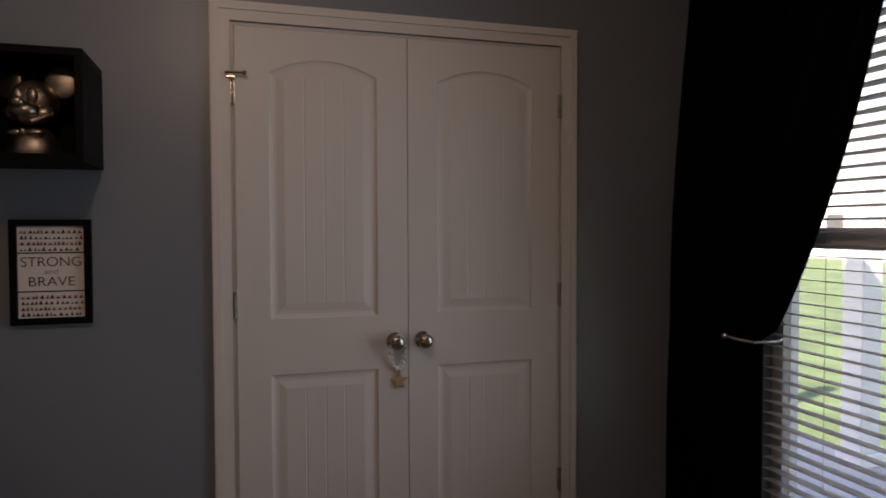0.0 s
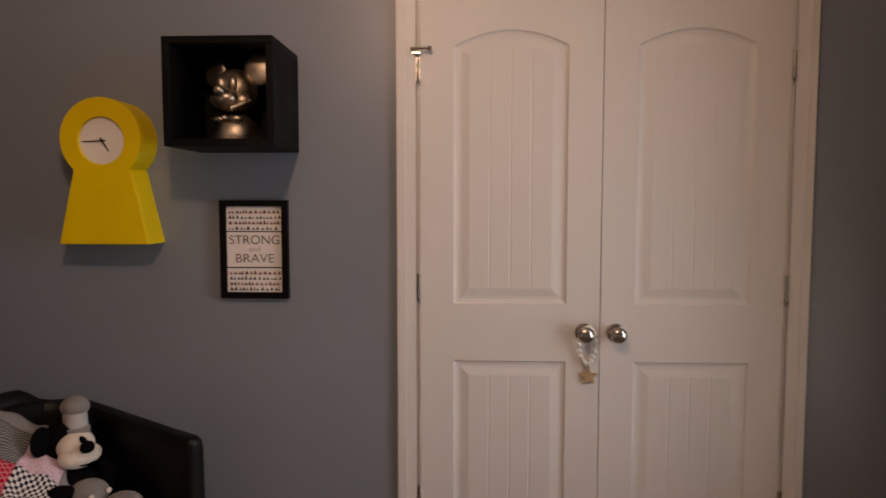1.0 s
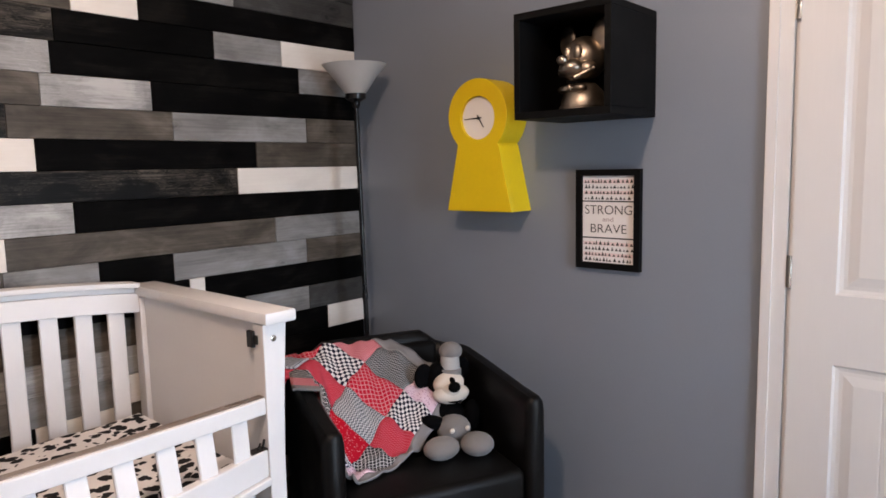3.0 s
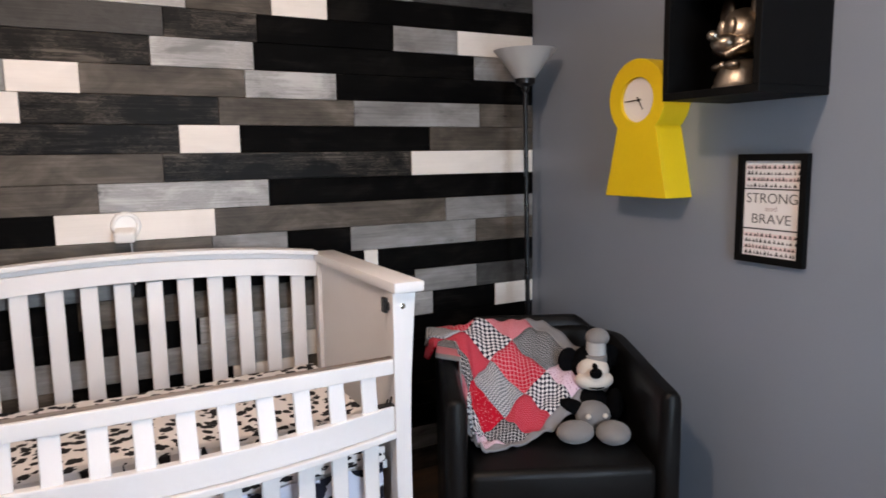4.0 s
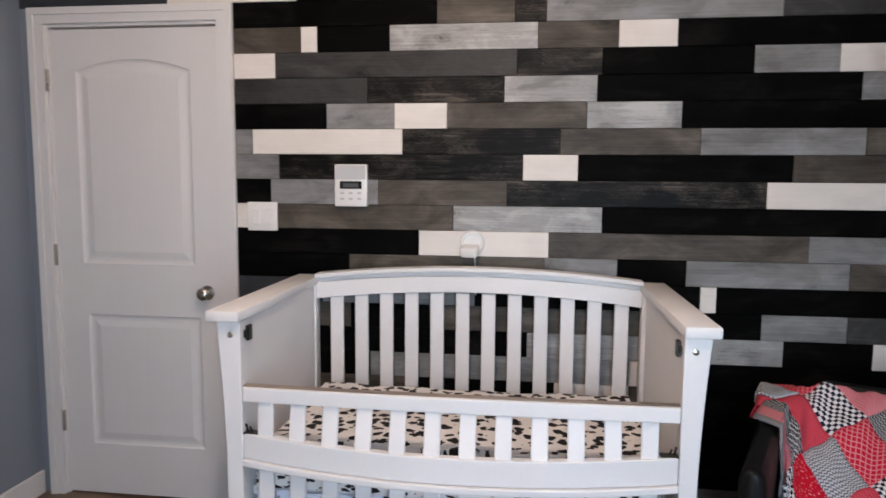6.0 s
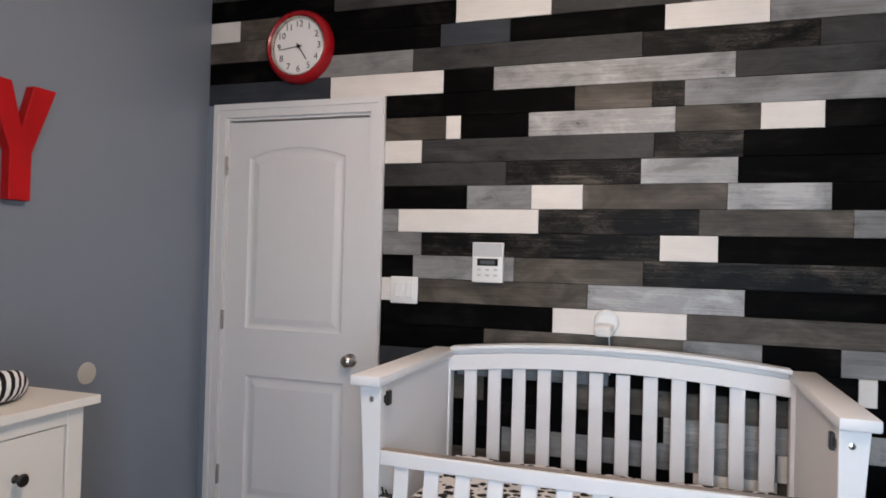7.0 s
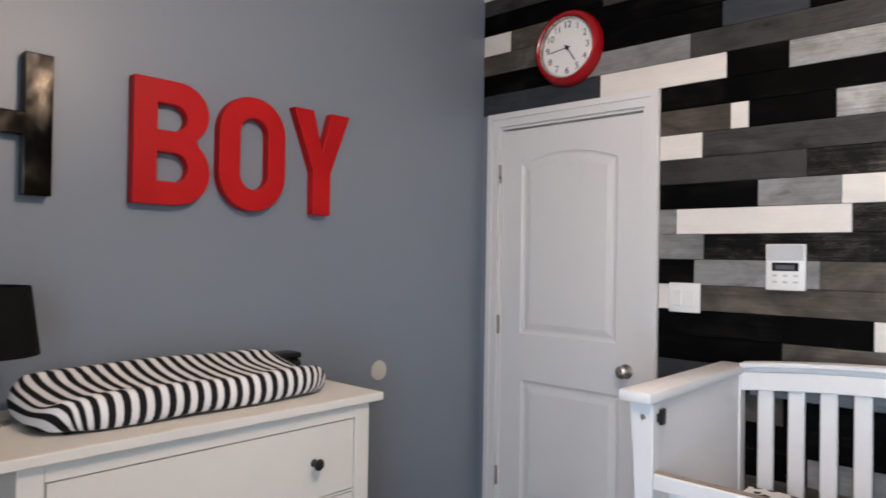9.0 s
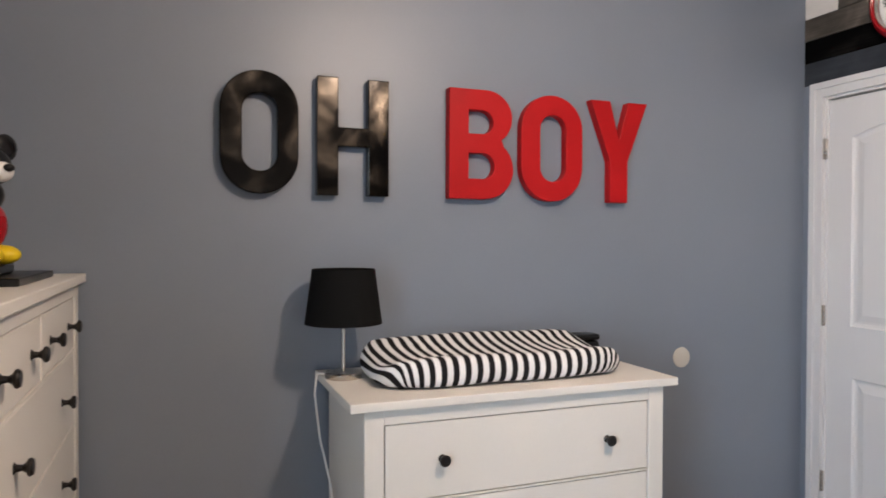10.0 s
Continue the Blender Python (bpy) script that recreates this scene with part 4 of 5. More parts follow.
part("socket_cup", lathe([(0.010, 1.635), (0.016, 1.645), (0.017, 1.658), (0.030, 1.666), (0.041, 1.672), (0.042, 1.692), (0, 1.693)], 24), BLACKP, fl, smooth=True)
part("shade", lathe([(0.040, 1.690), (0.052, 1.706), (0.088, 1.758), (0.118, 1.793), (0.129, 1.806), (0.126, 1.806), (0.114, 1.794), (0.084, 1.760), (0.048, 1.709), (0.034, 1.693)], 36, hollow=True), SHADEW, fl, "frosted white bowl shade", True)

# ---- wall shelf and bust ----
shelf = thing("cube_shelf", (1.23, LY, 1.535), "black open cube shelf fixed to the grey wall", "shelf")
X0, X1, Z0, Z1, YF = 1.064, 1.396, 1.530, 1.851, 3.342
T = 0.022
part("bottom_board", box((X0, YF, Z0), (X1, LY - 0.001, Z0 + T), 0.0015), BLACKF, shelf)
part("top_board", box((X0, YF, Z1 - T), (X1, LY - 0.001, Z1), 0.0015), BLACKF, shelf)
part("side_board", box((X0, YF, Z0 + T), (X0 + T, LY - 0.001, Z1 - T), 0.001), BLACKF, shelf)
part("side_board", box((X1 - T, YF, Z0 + T), (X1, LY - 0.001, Z1 - T), 0.001), BLACKF, shelf)
part("back_board", box((X0 + T, LY - 0.02, Z0 + T), (X1 - T, LY - 0.004, Z1 - T)), BLACKF, shelf)
BC = Vector((1.242, 3.462, Z0 + T))
bust = part("bust", join(
    lathe([(0, 0), (0.070, 0), (0.071, 0.010), (0.066, 0.016), (0.064, 0.030), (0.056, 0.050), (0.042, 0.066), (0.032, 0.076), (0, 0.080)], 32),
    blob((-0.030, -0.044, 0.060), (0.026, 0.016, 0.012)), blob((0.022, -0.048, 0.060), (0.026, 0.016, 0.012)), blob((-0.004, -0.056, 0.062), (0.009, 0.010, 0.010)),
    blob((0, 0.004, 0.146), (0.062, 0.060, 0.062), 26), blob((0, -0.046, 0.116), (0.040, 0.042, 0.027), 20),
    blob((0.034, -0.030, 0.112), (0.030, 0.026, 0.024), 18), blob((-0.034, -0.030, 0.112), (0.030, 0.026, 0.024), 18),
    blob((0, -0.092, 0.134), (0.017, 0.015, 0.014), 16), blob((0, -0.036, 0.098), (0.028, 0.034, 0.018), 16),
    blob((-0.018, -0.048, 0.156), (0.015, 0.012, 0.024), 14), blob((0.018, -0.048, 0.156), (0.015, 0.012, 0.024), 14),
    tube([(0.020, -0.066, 0.086), (0.046, -0.048, 0.100), (0.060, -0.030, 0.112)], 0.008, 10),
    blob((-0.068, 0.010, 0.204), (0.043, 0.012, 0.046), 22, Matrix.Rotation(-0.35, 3, "Z")), blob((0.070, 0.010, 0.206), (0.043, 0.012, 0.046), 22, Matrix.Rotation(0.25, 3, "Z"))), BRONZE, smooth=True)
bust.matrix_basis = Matrix.Translation(BC) @ pose(0, 0, 0, 0, 0, -10) @ Matrix.Scale(1.08, 4)
tagged(bust, "pewter coloured metal bust with round ears, standing in the black shelf", "bust")

# ---- yellow clock ----
yc = thing("keyhole_clock", (0.775, LY, 1.225), "yellow keyhole-shaped wall clock with a white dial", "clock")
cx, cz, R = 0.777, 1.568, 0.134
shape = arc(cx, cz, R, -47, 227, 40) + [(cx - 0.092, cz - 0.108), (cx - 0.146, 1.226), (cx + 0.150, 1.226), (cx + 0.097, cz - 0.108)]
hole = arc(cx + 0.002, cz - 0.006, 0.077, 0, 351, 39)
bevel_mod(part("front_board", slab(shape, [hole], 3.512, 3.526), YELLOW, yc), 0.0015, 1)
bevel_mod(part("case", slab(shape, [], 3.5262, LY - 0.001), YELLOW, yc), 0.0015, 1)
part("dial", lathe([(0, 0), (0.0765, 0), (0.0765, 0.002), (0, 0.002)], 40, m=pose(cx + 0.002, 3.5260, cz - 0.006, 90, 0, 0)), DIAL, yc, "white clock dial")
for a, ln, w in ((-92, 0.066, 0.0024), (148, 0.040, 0.003)):
    hnd = slab([(-w, -0.012), (w, -0.012), (w * 0.6, ln), (-w * 0.6, ln)], [], -0.0012, 0)
    part("pointer", moved(hnd, pose(cx + 0.002, 3.5222, cz - 0.006, 0, a, 0)), INK, yc)
part("pin", blob((cx + 0.002, 3.5215, cz - 0.006), (0.006, 0.004, 0.006), 10), INK, yc)

# ---- framed print ----
fr = thing("framed_print", (1.240, LY, 1.036), "black framed print with lettering and rows of small marks", "picture")
FX0, FX1, FZ0, FZ1 = 1.124, 1.357, 1.036, 1.370
part("frame", slab([(FX0, FZ0), (FX1, FZ0), (FX1, FZ1), (FX0, FZ1)], [[(FX0 + 0.021, FZ0 + 0.021), (FX1 - 0.021, FZ0 + 0.021), (FX1 - 0.021, FZ1 - 0.021), (FX0 + 0.021, FZ1 - 0.021)]], LY - 0.022, LY - 0.001), BLACKF, fr)
part("paper", box((FX0 + 0.020, LY - 0.010, FZ0 + 0.020), (FX1 - 0.020, LY - 0.006, FZ1 - 0.020)), PAPER, fr, "white print paper")
for z in (1.264, 1.141):
    part("rule", box((FX0 + 0.021, LY - 0.0115, z - 0.002), (FX1 - 0.021, LY - 0.0102, z + 0.002)), INK, fr)
text("lettering", "STRONG", 0.044, pose(1.2405, LY - 0.011, 1.234, 90, 0, 0), INK, fr, 0.0004, 1.0, 0.0005)
text("lettering", "and", 0.022, pose(1.2405, LY - 0.011, 1.2035, 90, 0, 0), mat("grey_pink_ink", (0.45, 0.36, 0.36), 0.6), fr, 0.0004, 1.3)
text("lettering", "BRAVE", 0.043, pose(1.2405, LY - 0.011, 1.171, 90, 0, 0), INK, fr, 0.0004, 1.08, 0.0005)
rng = random.Random(4)
marks, tints = bmesh.new(), bmesh.new()
for zlo, rows in ((1.270, 4), (1.062, 4)):
    for r in range(rows):
        z = zlo + r * 0.0185
        if r % 2 == 1:
            for a in (tints,):
                vs = [a.verts.new((x, LY - 0.0102, zz)) for x, zz in ((FX0 + 0.024, z - 0.002), (FX1 - 0.024, z - 0.002), (FX1 - 0.024, z + 0.010), (FX0 + 0.024, z + 0.010))]
                a.faces.new(vs)
        x = FX0 + 0.028
        while x < FX1 - 0.034:
            w, h = rng.uniform(0.007, 0.014), rng.uniform(0.007, 0.015)
            vs = [marks.verts.new(p) for p in ((x, LY - 0.0104, z), (x + w, LY - 0.0104, z), (x + w * 0.5, LY - 0.0104, z + h))]
            marks.faces.new(vs)
            x += w + rng.uniform(0.0005, 0.006)
part("printed_pattern", marks, INK, fr, "rows of small dark triangles", kind="stuff")
part("pink_tint", tints, PINK, fr, "pale pink bands", kind="stuff")

# ---- wall fittings on the planks ----
kp = thing("alarm_keypad", (0.0, 1.427, 1.296), "white alarm keypad with a grey speaker grille, on the planks", "keypad")
part("body", box((0.0, 1.361, 1.296), (0.024, 1.493, 1.463), 0.004, 2), PLASTW, kp, smooth=True)
part("grille", box((0.0242, 1.366, 1.404), (0.0262, 1.488, 1.459), 0.0015), GREYPL, kp, "grey speaker grille")
part("display", box((0.0242, 1.383, 1.366), (0.0262, 1.472, 1.396), 0.001), BLACKP, kp, "black framed display")
part("screen", box((0.0263, 1.396, 1.372), (0.0270, 1.459, 1.388)), LCD, kp)
for y in (1.392, 1.427, 1.462):
    for z in (1.326, 1.349):
        part("button", box((0.0242, y - 0.008, z - 0.004), (0.0258, y + 0.008, z + 0.004), 0.001), GREYPL, kp)
sw = thing("light_switch", (0, 1.05, 1.25), "white double rocker light switch by the door", "switch")
part("plate", box((0.0, 0.988, 1.192), (0.009, 1.114, 1.309), 0.003, 2), PLASTW, sw, smooth=True)
for y in (1.026, 1.076):
    part("rocker", box((0.0092, y - 0.016, 1.218), (0.0135, y + 0.016, 1.284), 0.002), PLASTW, sw)
puck = thing("camera_puck", (0, 1.912, 1.15), "white round baby monitor camera on a plank", "monitor camera")
part("ring", lathe([(0, 0), (0.047, 0), (0.049, 0.006), (0.044, 0.016), (0.036, 0.018), (0.034, 0.010), (0, 0.010)], 32, m=pose(0.0, 1.914, 1.158, 0, 90, 0)), PLASTW, puck, smooth=True)
part("head", moved(box((-0.028, -0.034, -0.020), (0.028, 0.034, 0.020), 0.010, 3), pose(0.040, 1.908, 1.128, 0, 18, -12)), PLASTW, puck, smooth=True)
part("cable", tube([(0.02, 1.925, 1.11), (0.012, 1.928, 1.06), (0.010, 1.93, 1.00), (0.010, 1.93, 0.95)], 0.003), GREYPL, puck)
out = thing("wall_outlet", (0.875, LY, 0.42), "white wall outlet plate beside the armchair", "outlet")
part("plate", box((0.840, LY - 0.006, 0.362), (0.911, LY, 0.482), 0.003, 2), PLASTW, out, smooth=True)
for z in (0.400, 0.444):
    part("socket", box((0.858, LY - 0.0085, z - 0.014), (0.893, LY - 0.0062, z + 0.014), 0.004), PLASTW, out)
disc = thing("cover_disc", (0.681, 0, 0.907), "beige round cover disc on the grey wall", "wall cover")
part("disc", lathe([(0, 0), (0.043, 0), (0.042, 0.004), (0.036, 0.006), (0, 0.0065)], 32, m=pose(0.681, 0.0, 0.907, -90, 0, 0)), BEIGE, disc, smooth=True)

# ---- red clock ----
rc = thing("red_wall_clock", (0.0, 0.500, 2.35), "round red wall clock with a white dial above the door", "clock")
RM = pose(0.0, 0.505, 2.350, 90, 0, 90)     # x along the wall, z out of it after turning
part("rim", lathe([(0.150, 0.0), (0.170, 0.0), (0.172, 0.015), (0.160, 0.045), (0.146, 0.055), (0.140, 0.050), (0.137, 0.030), (0.137, 0.012)], 56, m=RM, hollow=True), REDG, rc, smooth=True)
part("bezel", lathe([(0.1365, 0.030), (0.139, 0.044), (0.135, 0.046), (0.131, 0.030)], 56, m=RM, hollow=True), NICKEL, rc, "polished bezel", True)
part("dial", lathe([(0, 0.0), (0.149, 0.0), (0.130, 0.026), (0, 0.026)], 56, m=RM), DIAL, rc, "white dial")
for h in range(1, 13):
    a = radians(30 * h)
    text("numeral", str(h), 0.042, RM @ pose(0.104 * math.sin(a), 0.104 * math.cos(a), 0.0270), INK, rc, 0.0004)
for k in range(60):
    a = radians(6 * k)
    part("minute_mark", moved(box((-0.0008, 0.124, 0.0262), (0.0008, 0.130 if k % 5 else 0.132, 0.0270)), RM @ pose(0, 0, 0, 0, 0, -6 * k)), INK, rc)
for a, ln, w in ((263, 0.098, 0.0035), (146, 0.074, 0.0045)):
    part("pointer", moved(box((-w / 2, -0.018, 0.0285), (w / 2, ln, 0.0300)), RM @ pose(0, 0, 0, 0, 0, -a)), INK, rc)
part("pin", lathe([(0, 0.027), (0.009, 0.027), (0.008, 0.034), (0, 0.035)], 16, m=RM), INK, rc)

# ---- big letters on the south wall ----
def letter(name, outer, holes, material, label):
    """Shapes are given with x to the right as one faces the wall."""
    y1 = 0.002
    bm = slab([(-x, z) for x, z in outer], [[(-x, z) for x, z in h] for h in holes], y1, 0.042)
    ob = part(name, bm, material)
    bevel_mod(ob, 0.0035, 2)
    return tagged(ob, label, "wall letter", "wall letters")


LT, LB = 1.952, 1.551
HM = (LT + LB) / 2


def ring(cx, w, h, r):
    return arc(cx + w / 2 - r, HM + h / 2 - r, r, 0, 90) + arc(cx - w / 2 + r, HM + h / 2 - r, r, 90, 180) + arc(cx - w / 2 + r, HM - h / 2 + r, r, 180, 270) + arc(cx + w / 2 - r, HM - h / 2 + r, r, 270, 360)


letter("letter_o", ring(-2.418, 0.250, 0.402, 0.124), [ring(-2.418, 0.112, 0.252, 0.055)], TIN, "glossy black metal letter O on the grey wall")
letter("letter_h", [(-2.232, LB), (-2.159, LB), (-2.159, 1.718), (-2.056, 1.718), (-2.056, LB), (-1.982, LB), (-1.982, LT), (-2.056, LT), (-2.056, 1.783), (-2.159, 1.783), (-2.159, LT), (-2.232, LT)], [], TIN, "glossy black metal letter H on the grey wall")
bx = -1.756
b_out = [(bx, LB), (bx + 0.145, LB)] + arc(bx + 0.148, LB + 0.112, 0.110, -90, 50, 14)
b_out += [(bx + 0.209, 1.772)] + arc(bx + 0.148, LT - 0.100, 0.105, -45, 90, 14, 0.100) + [(bx, LT)]
b_up = [(bx + 0.077, 1.790), (bx + 0.135, 1.790)] + arc(bx + 0.135, 1.833, 0.040, -80, 80, 8, 0.042) + [(bx + 0.135, 1.876), (bx + 0.077, 1.876)]
b_lo = [(bx + 0.077, 1.626), (bx + 0.138, 1.626)] + arc(bx + 0.138, 1.672, 0.042, -80, 80, 8, 0.046) + [(bx + 0.138, 1.719), (bx + 0.077, 1.719)]
letter("letter_b", b_out, [b_up, b_lo], REDP, "matt red letter B on the grey wall")
letter("letter_o", ring(-1.332, 0.266, 0.404, 0.130), [ring(-1.328, 0.112, 0.254, 0.055)], REDP, "matt red letter O on the grey wall")
letter("letter_y", [(-1.072, LB), (-0.989, LB), (-0.989, 1.716), (-0.897, LT), (-0.987, LT), (-1.030, 1.800), (-1.072, LT), (-1.162, LT), (-1.072, 1.716)], [], REDP, "matt red letter Y on the grey wall")


# ---- drawers ----
def pull(parent, m):
    return part("knob", lathe([(0, 0), (0.012, 0.0), (0.0075, 0.004), (0.006, 0.014), (0.010, 0.020), (0.0165, 0.024), (0.0175, 0.028), (0.014, 0.033), (0, 0.035)], 20, m=m), DARKM, parent, "dark metal knob", True)


def chest(name, m, w, d, h, top, over, rows, label, knobs, inset):
    """A chest of drawers with its front facing -y in its own axes; rows are (z0, z1, columns)."""
    c = thing(name, None, label, "chest of drawers", m=m)
    part("top", box((-over, -over * 0.45, h - top), (w + over, d, h), 0.003, 2), CREAM, c)
    part("side", box((0, 0.001, 0.0), (inset - 0.0005, d - 0.02, h - top - 0.0005), 0.002), CREAM, c)
    part("side", box((w - inset + 0.0005, 0.001, 0.0), (w, d - 0.02, h - top - 0.0005), 0.002), CREAM, c)
    part("back", box((inset, d - 0.03, 0.1), (w - inset, d - 0.02, h - top)), CREAM, c)
    part("upper_rail", box((inset, 0.0015, rows[0][1] + 0.004), (w - inset, 0.024, h - top - 0.0005)), CREAM, c)
    for k, (z0, z1, n) in enumerate(rows):
        cell = (w - 2 * inset) / n
        low = rows[k + 1][1] + 0.004 if k + 1 < len(rows) else z0 - 0.06
        part("rail", box((inset, 0.0022, low), (w - inset, 0.026, z0 - 0.003)), CREAM, c)
        for q in range(n):
            a, b = inset + cell * q + 0.004, inset + cell * (q + 1) - 0.004
            if n > 1 and q:
                part("stile", box((a - 0.016, 0.0022, z0 - 0.003), (a - 0.004, 0.026, z1 + 0.003)), CREAM, c)
                a += 0.002
            dr = part("drawer", join(box((a, 0.0045, z0), (b, 0.022, z1), 0.0015), box((a + 0.02, 0.022, z0 + 0.01), (b - 0.02, d - 0.06, z1 - 0.02))), CREAM, c)
            for s in knobs:
                x = a + (b - a) * s if n > 1 else inset + (w - 2 * inset) * s
                pull(dr, pose(x, 0.0045, (z0 + z1) / 2, 90, 0, 0))
    return c


# x runs from the east end to the west end as one faces each front
chest("dresser", pose(2.190, 0.519, 0, 0, 0, 180), 1.0, 0.505, 0.957, 0.026, 0.043,
      [(0.668, 0.884, 1), (0.440, 0.656, 1), (0.212, 0.428, 1)], "cream-white wide chest with three drawers and dark knobs", (0.195, 0.823), 0.057)
chest("tall_chest", pose(2.943, 1.135, 0, 0, 0, -90), 1.08, 0.50, 1.297, 0.026, 0.036,
      [(1.088, 1.232, 2), (0.872, 1.076, 1), (0.656, 0.860, 1), (0.440, 0.644, 1), (0.224, 0.428, 1)], "cream-white tall chest of drawers with dark knobs", (0.22, 0.78), 0.057)

# ---- things on the dresser ----
TOP = 0.957
tl = thing("table_lamp", (2.170, 0.170, TOP), "table lamp with a black drum shade and a nickel base, unlit", "table lamp")
TC = (2.170, 0.170, TOP)
part("base", lathe([(0, 0), (0.058, 0), (0.060, 0.004), (0.060, 0.016), (0.056, 0.020), (0.010, 0.023), (0, 0.023)], 36, TC), NICKEL, tl, smooth=True)
part("stem", tube([(TC[0], TC[1], TOP + 0.022), (TC[0], TC[1], TOP + 0.21)], 0.0055, 12), NICKEL, tl, smooth=True)
part("shade", lathe([(0.124, 0.175), (0.101, 0.350), (0.099, 0.350), (0.122, 0.175)], 48, TC, hollow=True), SHADEB, tl, "black cloth drum shade", True)
part("spider", join(tube([(TC[0] - 0.098, TC[1], TOP + 0.335), (TC[0] + 0.098, TC[1], TOP + 0.335)], 0.002), tube([(TC[0], TC[1], TOP + 0.2), (TC[0], TC[1], TOP + 0.336)], 0.004)), NICKEL, tl)
part("cord", tube([(2.20, 0.150, TOP + 0.006), (2.236, 0.120, TOP + 0.008), (2.246, 0.110, TOP + 0.002), (2.252, 0.112, TOP - 0.06), (2.240, 0.14, TOP - 0.20), (2.215, 0.18, TOP - 0.33), (2.205, 0.2, TOP - 0.45), (2.20, 0.21, 0.06)], 0.0035), CORDW, tl, "white power cord", True)

pad = thing("changing_pad", (1.72, 0.26, TOP), "changing pad in a black and white striped cover, on the dresser", "changing pad")
PX0, PX1, PY0, PY1 = 1.262, 2.115, 0.060, 0.460


def pad_fn(u, v):
    """Contoured pad: low in the middle, high along both long sides, its rim rolled under."""
    a, b = u * 2 - 1, v * 2 - 1
    m = max(abs(a), abs(b), 1e-6)
    da, db = a / m, b / m
    sc = max(1.0, abs(da) ** 5 + abs(db) ** 5) ** (-1 / 5)
    k = min(1, m / 0.78)
    th = max(0, (m - 0.78) / 0.22) * math.pi
    roll = 0.028
    x = (PX0 + PX1) / 2 + ((PX1 - PX0) / 2 - roll + roll * math.sin(th)) * da * sc * k
    y = (PY0 + PY1) / 2 + ((PY1 - PY0) / 2 - roll + roll * math.sin(th)) * db * sc * k
    dip = 0.038 * max(0.0, 1 - (abs(db * k) / 0.88) ** 2)
    high = 0.108 - 0.020 * step(-0.3, 0.8, db * k) - dip - 0.006 * abs(da * k) ** 8
    z = TOP + 0.005 + high * (0.5 + 0.5 * math.cos(th)) + 0.0025 * math.sin(14 * u + 6 * v)
    return x, y, max(z, TOP + 0.004)


def pad_uv(u, v):
    """Stripes run straight across the pad and on down its rolled ends."""
    a, b = u * 2 - 1, v * 2 - 1
    m = max(abs(a), abs(b), 1e-6)
    x, y, z = pad_fn(u, v)
    return x + 0.10 * y + math.copysign(0.09 * max(0, (m - 0.78) / 0.22) * abs(a / m) ** 6, a), y


part("cover", sheet(pad_fn, 110, 56, pad_uv), STRIPE, pad, smooth=True)
part("pad_base", box((PX0 + 0.06, PY0 + 0.06, TOP + 0.0005), (PX1 - 0.06, PY1 - 0.06, TOP + 0.0038)), BLACKP, pad)
wc = thing("wipes_case", (1.22, 0.14, TOP), "black plastic wipes case with a lid, behind the changing pad", "case")
part("case", box((1.150, 0.016, TOP), (1.285, 0.108, TOP + 0.062), 0.022, 4), BLACKP, wc, smooth=True)
part("lid", box((1.153, 0.019, TOP + 0.0622), (1.282, 0.105, TOP + 0.084), 0.009, 3), BLACKP, wc, smooth=True)

# ---- figurine on the tall chest ----
H2 = 1.297
board = thing("black_stand", (3.08, 0.42, H2), "flat black stand on the tall chest", "stand")
part("board", box((2.985, 0.20, H2), (3.25, 0.62, H2 + 0.018), 0.003), BLACKP, board)
part("step", box((3.045, 0.36, H2 + 0.0182), (3.20, 0.60, H2 + 0.045), 0.006), BLACKP, board)
fig = part("figurine", mixed([
    (blob((0, -0.02, 0.028), (0.045, 0.06, 0.030)), 2), (blob((0.07, -0.01, 0.028), (0.045, 0.06, 0.030)), 2),
    (blob((0.035, 0, 0.115), (0.055, 0.045, 0.075)), 1), (blob((0.035, 0, 0.205), (0.045, 0.04, 0.05)), 0), (blob((-0.035, -0.01, 0.165), (0.020, 0.02, 0.03)), 3),
    (blob((0.035, 0, 0.29), (0.065, 0.06, 0.06)), 0), (blob((0.035, -0.042, 0.275), (0.042, 0.034, 0.032)), 3), (blob((0.035, -0.078, 0.285), (0.016, 0.014, 0.012)), 0), (blob((-0.035, 0.01, 0.355), (0.042, 0.014, 0.042)), 0), (blob((0.105, 0.01, 0.355), (0.042, 0.014, 0.042)), 0)]),
    [BLACKP, REDG, YELLOW, PLASTW], smooth=True)
fig.matrix_basis = pose(3.095, 0.48, H2 + 0.044, 0, 0, -125) @ Matrix.Scale(0.79, 4)
tagged(fig, "glossy figurine in black, red and yellow, on the black stand", "figurine")

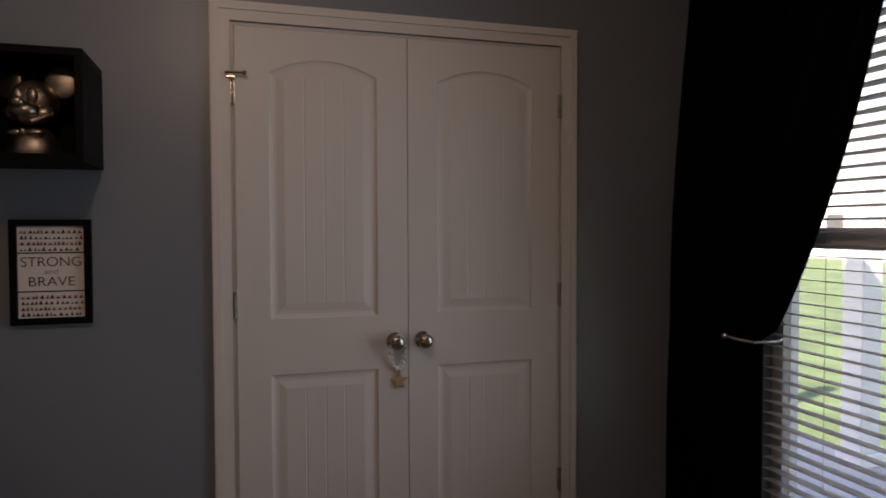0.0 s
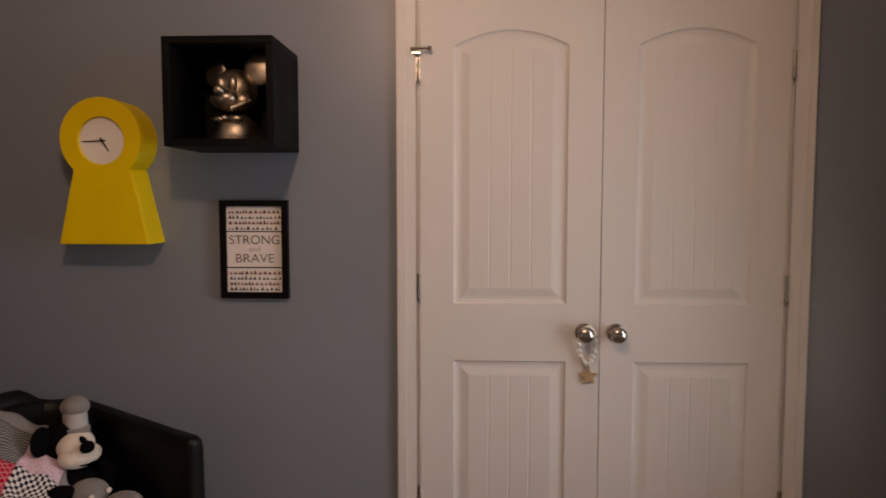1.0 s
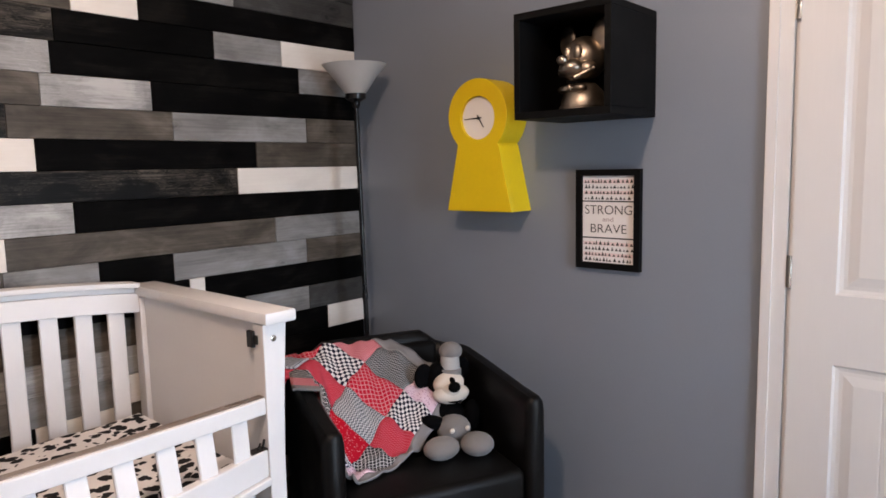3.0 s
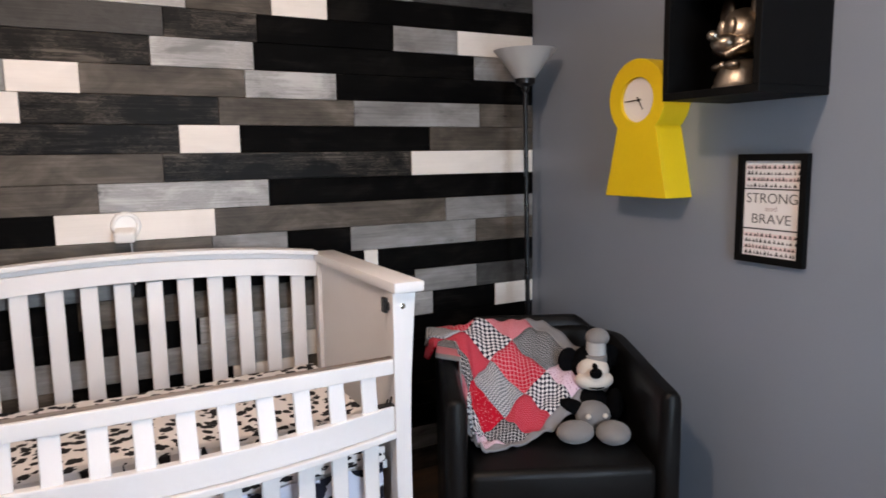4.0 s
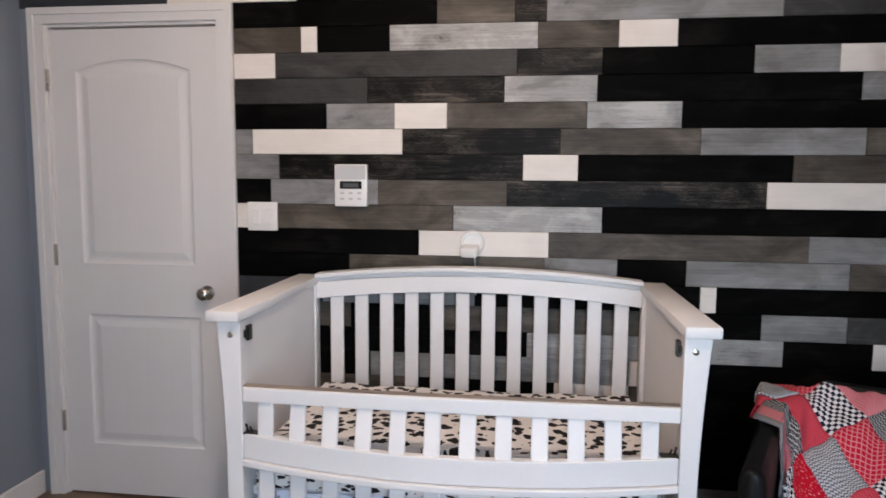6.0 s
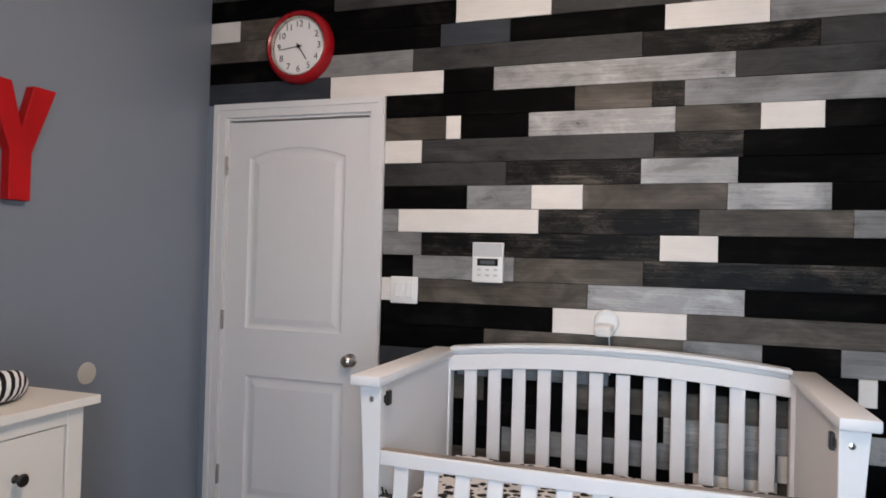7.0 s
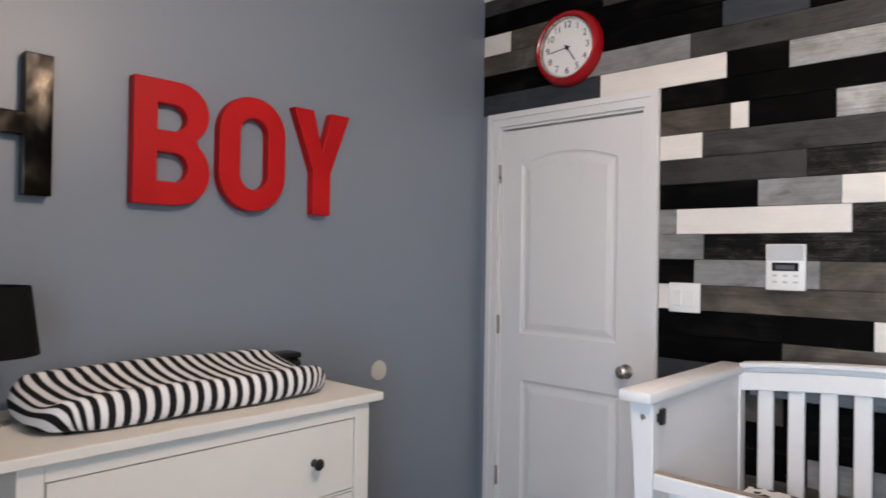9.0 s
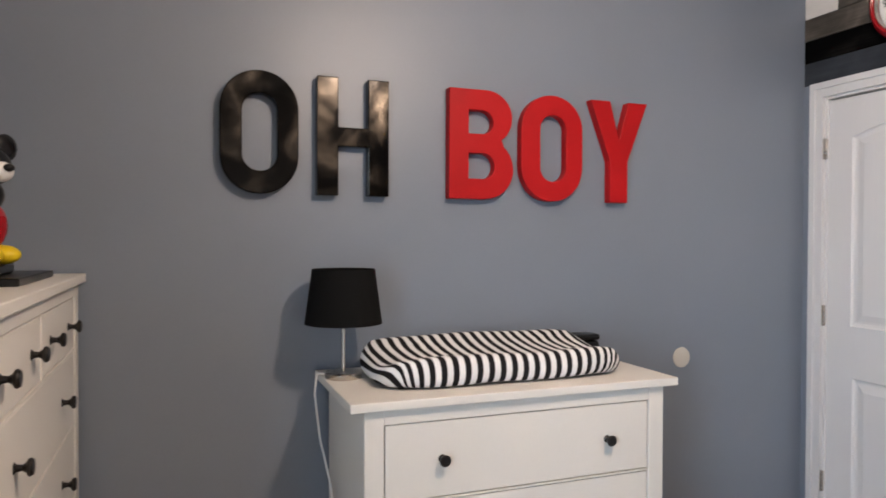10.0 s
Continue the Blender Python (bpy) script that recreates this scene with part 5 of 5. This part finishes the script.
# ---- planks of the west wall, row by row from the floor, each run up to the given y ----
ROWS = {
    0: "G1.5 B2.4 G3.63", 1: "B1.3 L2.1 B2.75 L3.63", 2: "L1.4 B3.63", 3: "B1.9 G2.6 B3.63", 4: "D1.6 B2.4 B3.63", 5: "G1.70 B2.247 W2.536 G2.62 B3.63",
    6: "B1.498 L2.536 W2.70 B3.63", 7: "B2.136 S3.104 B3.423 W3.63", 8: "G1.417 B1.745 G2.60 B3.020 L3.326 D3.63", 9: "N1.30 L1.925 B2.791 W2.851 B3.63",
    10: "B1.412 G2.199 L2.478 B2.736 L3.324 G3.63", 11: "B1.699 W2.213 G3.173 L3.63", 12: "W1.109 G1.836 S2.415 B3.63", 13: "B1.086 L1.534 G2.049 K3.015 W3.63",
    14: "L1.122 K2.108 W2.319 B3.102 G3.63", 15: "L1.011 W1.631 K2.248 G2.768 L3.350 G3.63", 16: "B1.323 L1.599 W1.809 G2.347 S2.697 B3.63", 17: "D1.490 K2.031 S2.383 B3.323 L3.63",
    18: "W1.113 D2.079 K2.40 B2.946 L3.243 W3.63", 19: "G1.221 W1.287 B1.581 S2.156 G2.457 W2.671 B3.63", 20: "B1.767 G2.068 K2.187 L3.039 D3.63",
    21: "N0.660 W1.204 B1.427 S2.368 D3.63", 22: "B0.45 L1.060 D2.027 K2.651 D3.63", 23: "G0.45 B1.185 N1.493 B2.109 W2.482 L3.63",
    24: "W0.168 G0.40 B1.253 W1.664 D2.205 L2.586 B3.63", 25: "B0.667 D1.289 B1.582 S2.40 B3.63", 26: "D0.621 W1.098 B1.60 S2.30 D2.9 B3.63"}
rng = random.Random(11)


def plank(y0, y1, z0, z1, x):
    """One board with a chamfered face, its front at x."""
    c, gap = 0.0015, 0.0006
    y0, y1, z0, z1 = y0 + gap, y1 - gap, z0 + gap, z1 - gap
    rings = ((-0.016, 0.0), (x - c, 0.0), (x, c))
    vs = [(xx, y, z) for xx, i in rings for y, z in ((y0 + i, z0 + i), (y1 - i, z0 + i), (y1 - i, z1 - i), (y0 + i, z1 - i))]
    fs = [(4 * r + k, 4 * r + (k + 1) % 4, 4 * r + 4 + (k + 1) % 4, 4 * r + 4 + k) for r in range(2) for k in range(4)] + [(8, 9, 10, 11)]
    return vs, fs


for n, runs in ROWS.items():
    y = 0.001 if n >= 21 else D1 + 0.0675
    for run in runs.split():
        tone, end = run[0], float(run[1:])
        vs, fs = plank(y, end, n * PITCH, (n + 1) * PITCH, rng.uniform(-0.0022, 0.0012))
        me = bpy.data.meshes.new("plank")
        me.from_pydata(vs, [], fs)
        me.materials.append(PLANK[tone])
        ob = new("plank", me)
        ob.parent = wall_west
        y = end
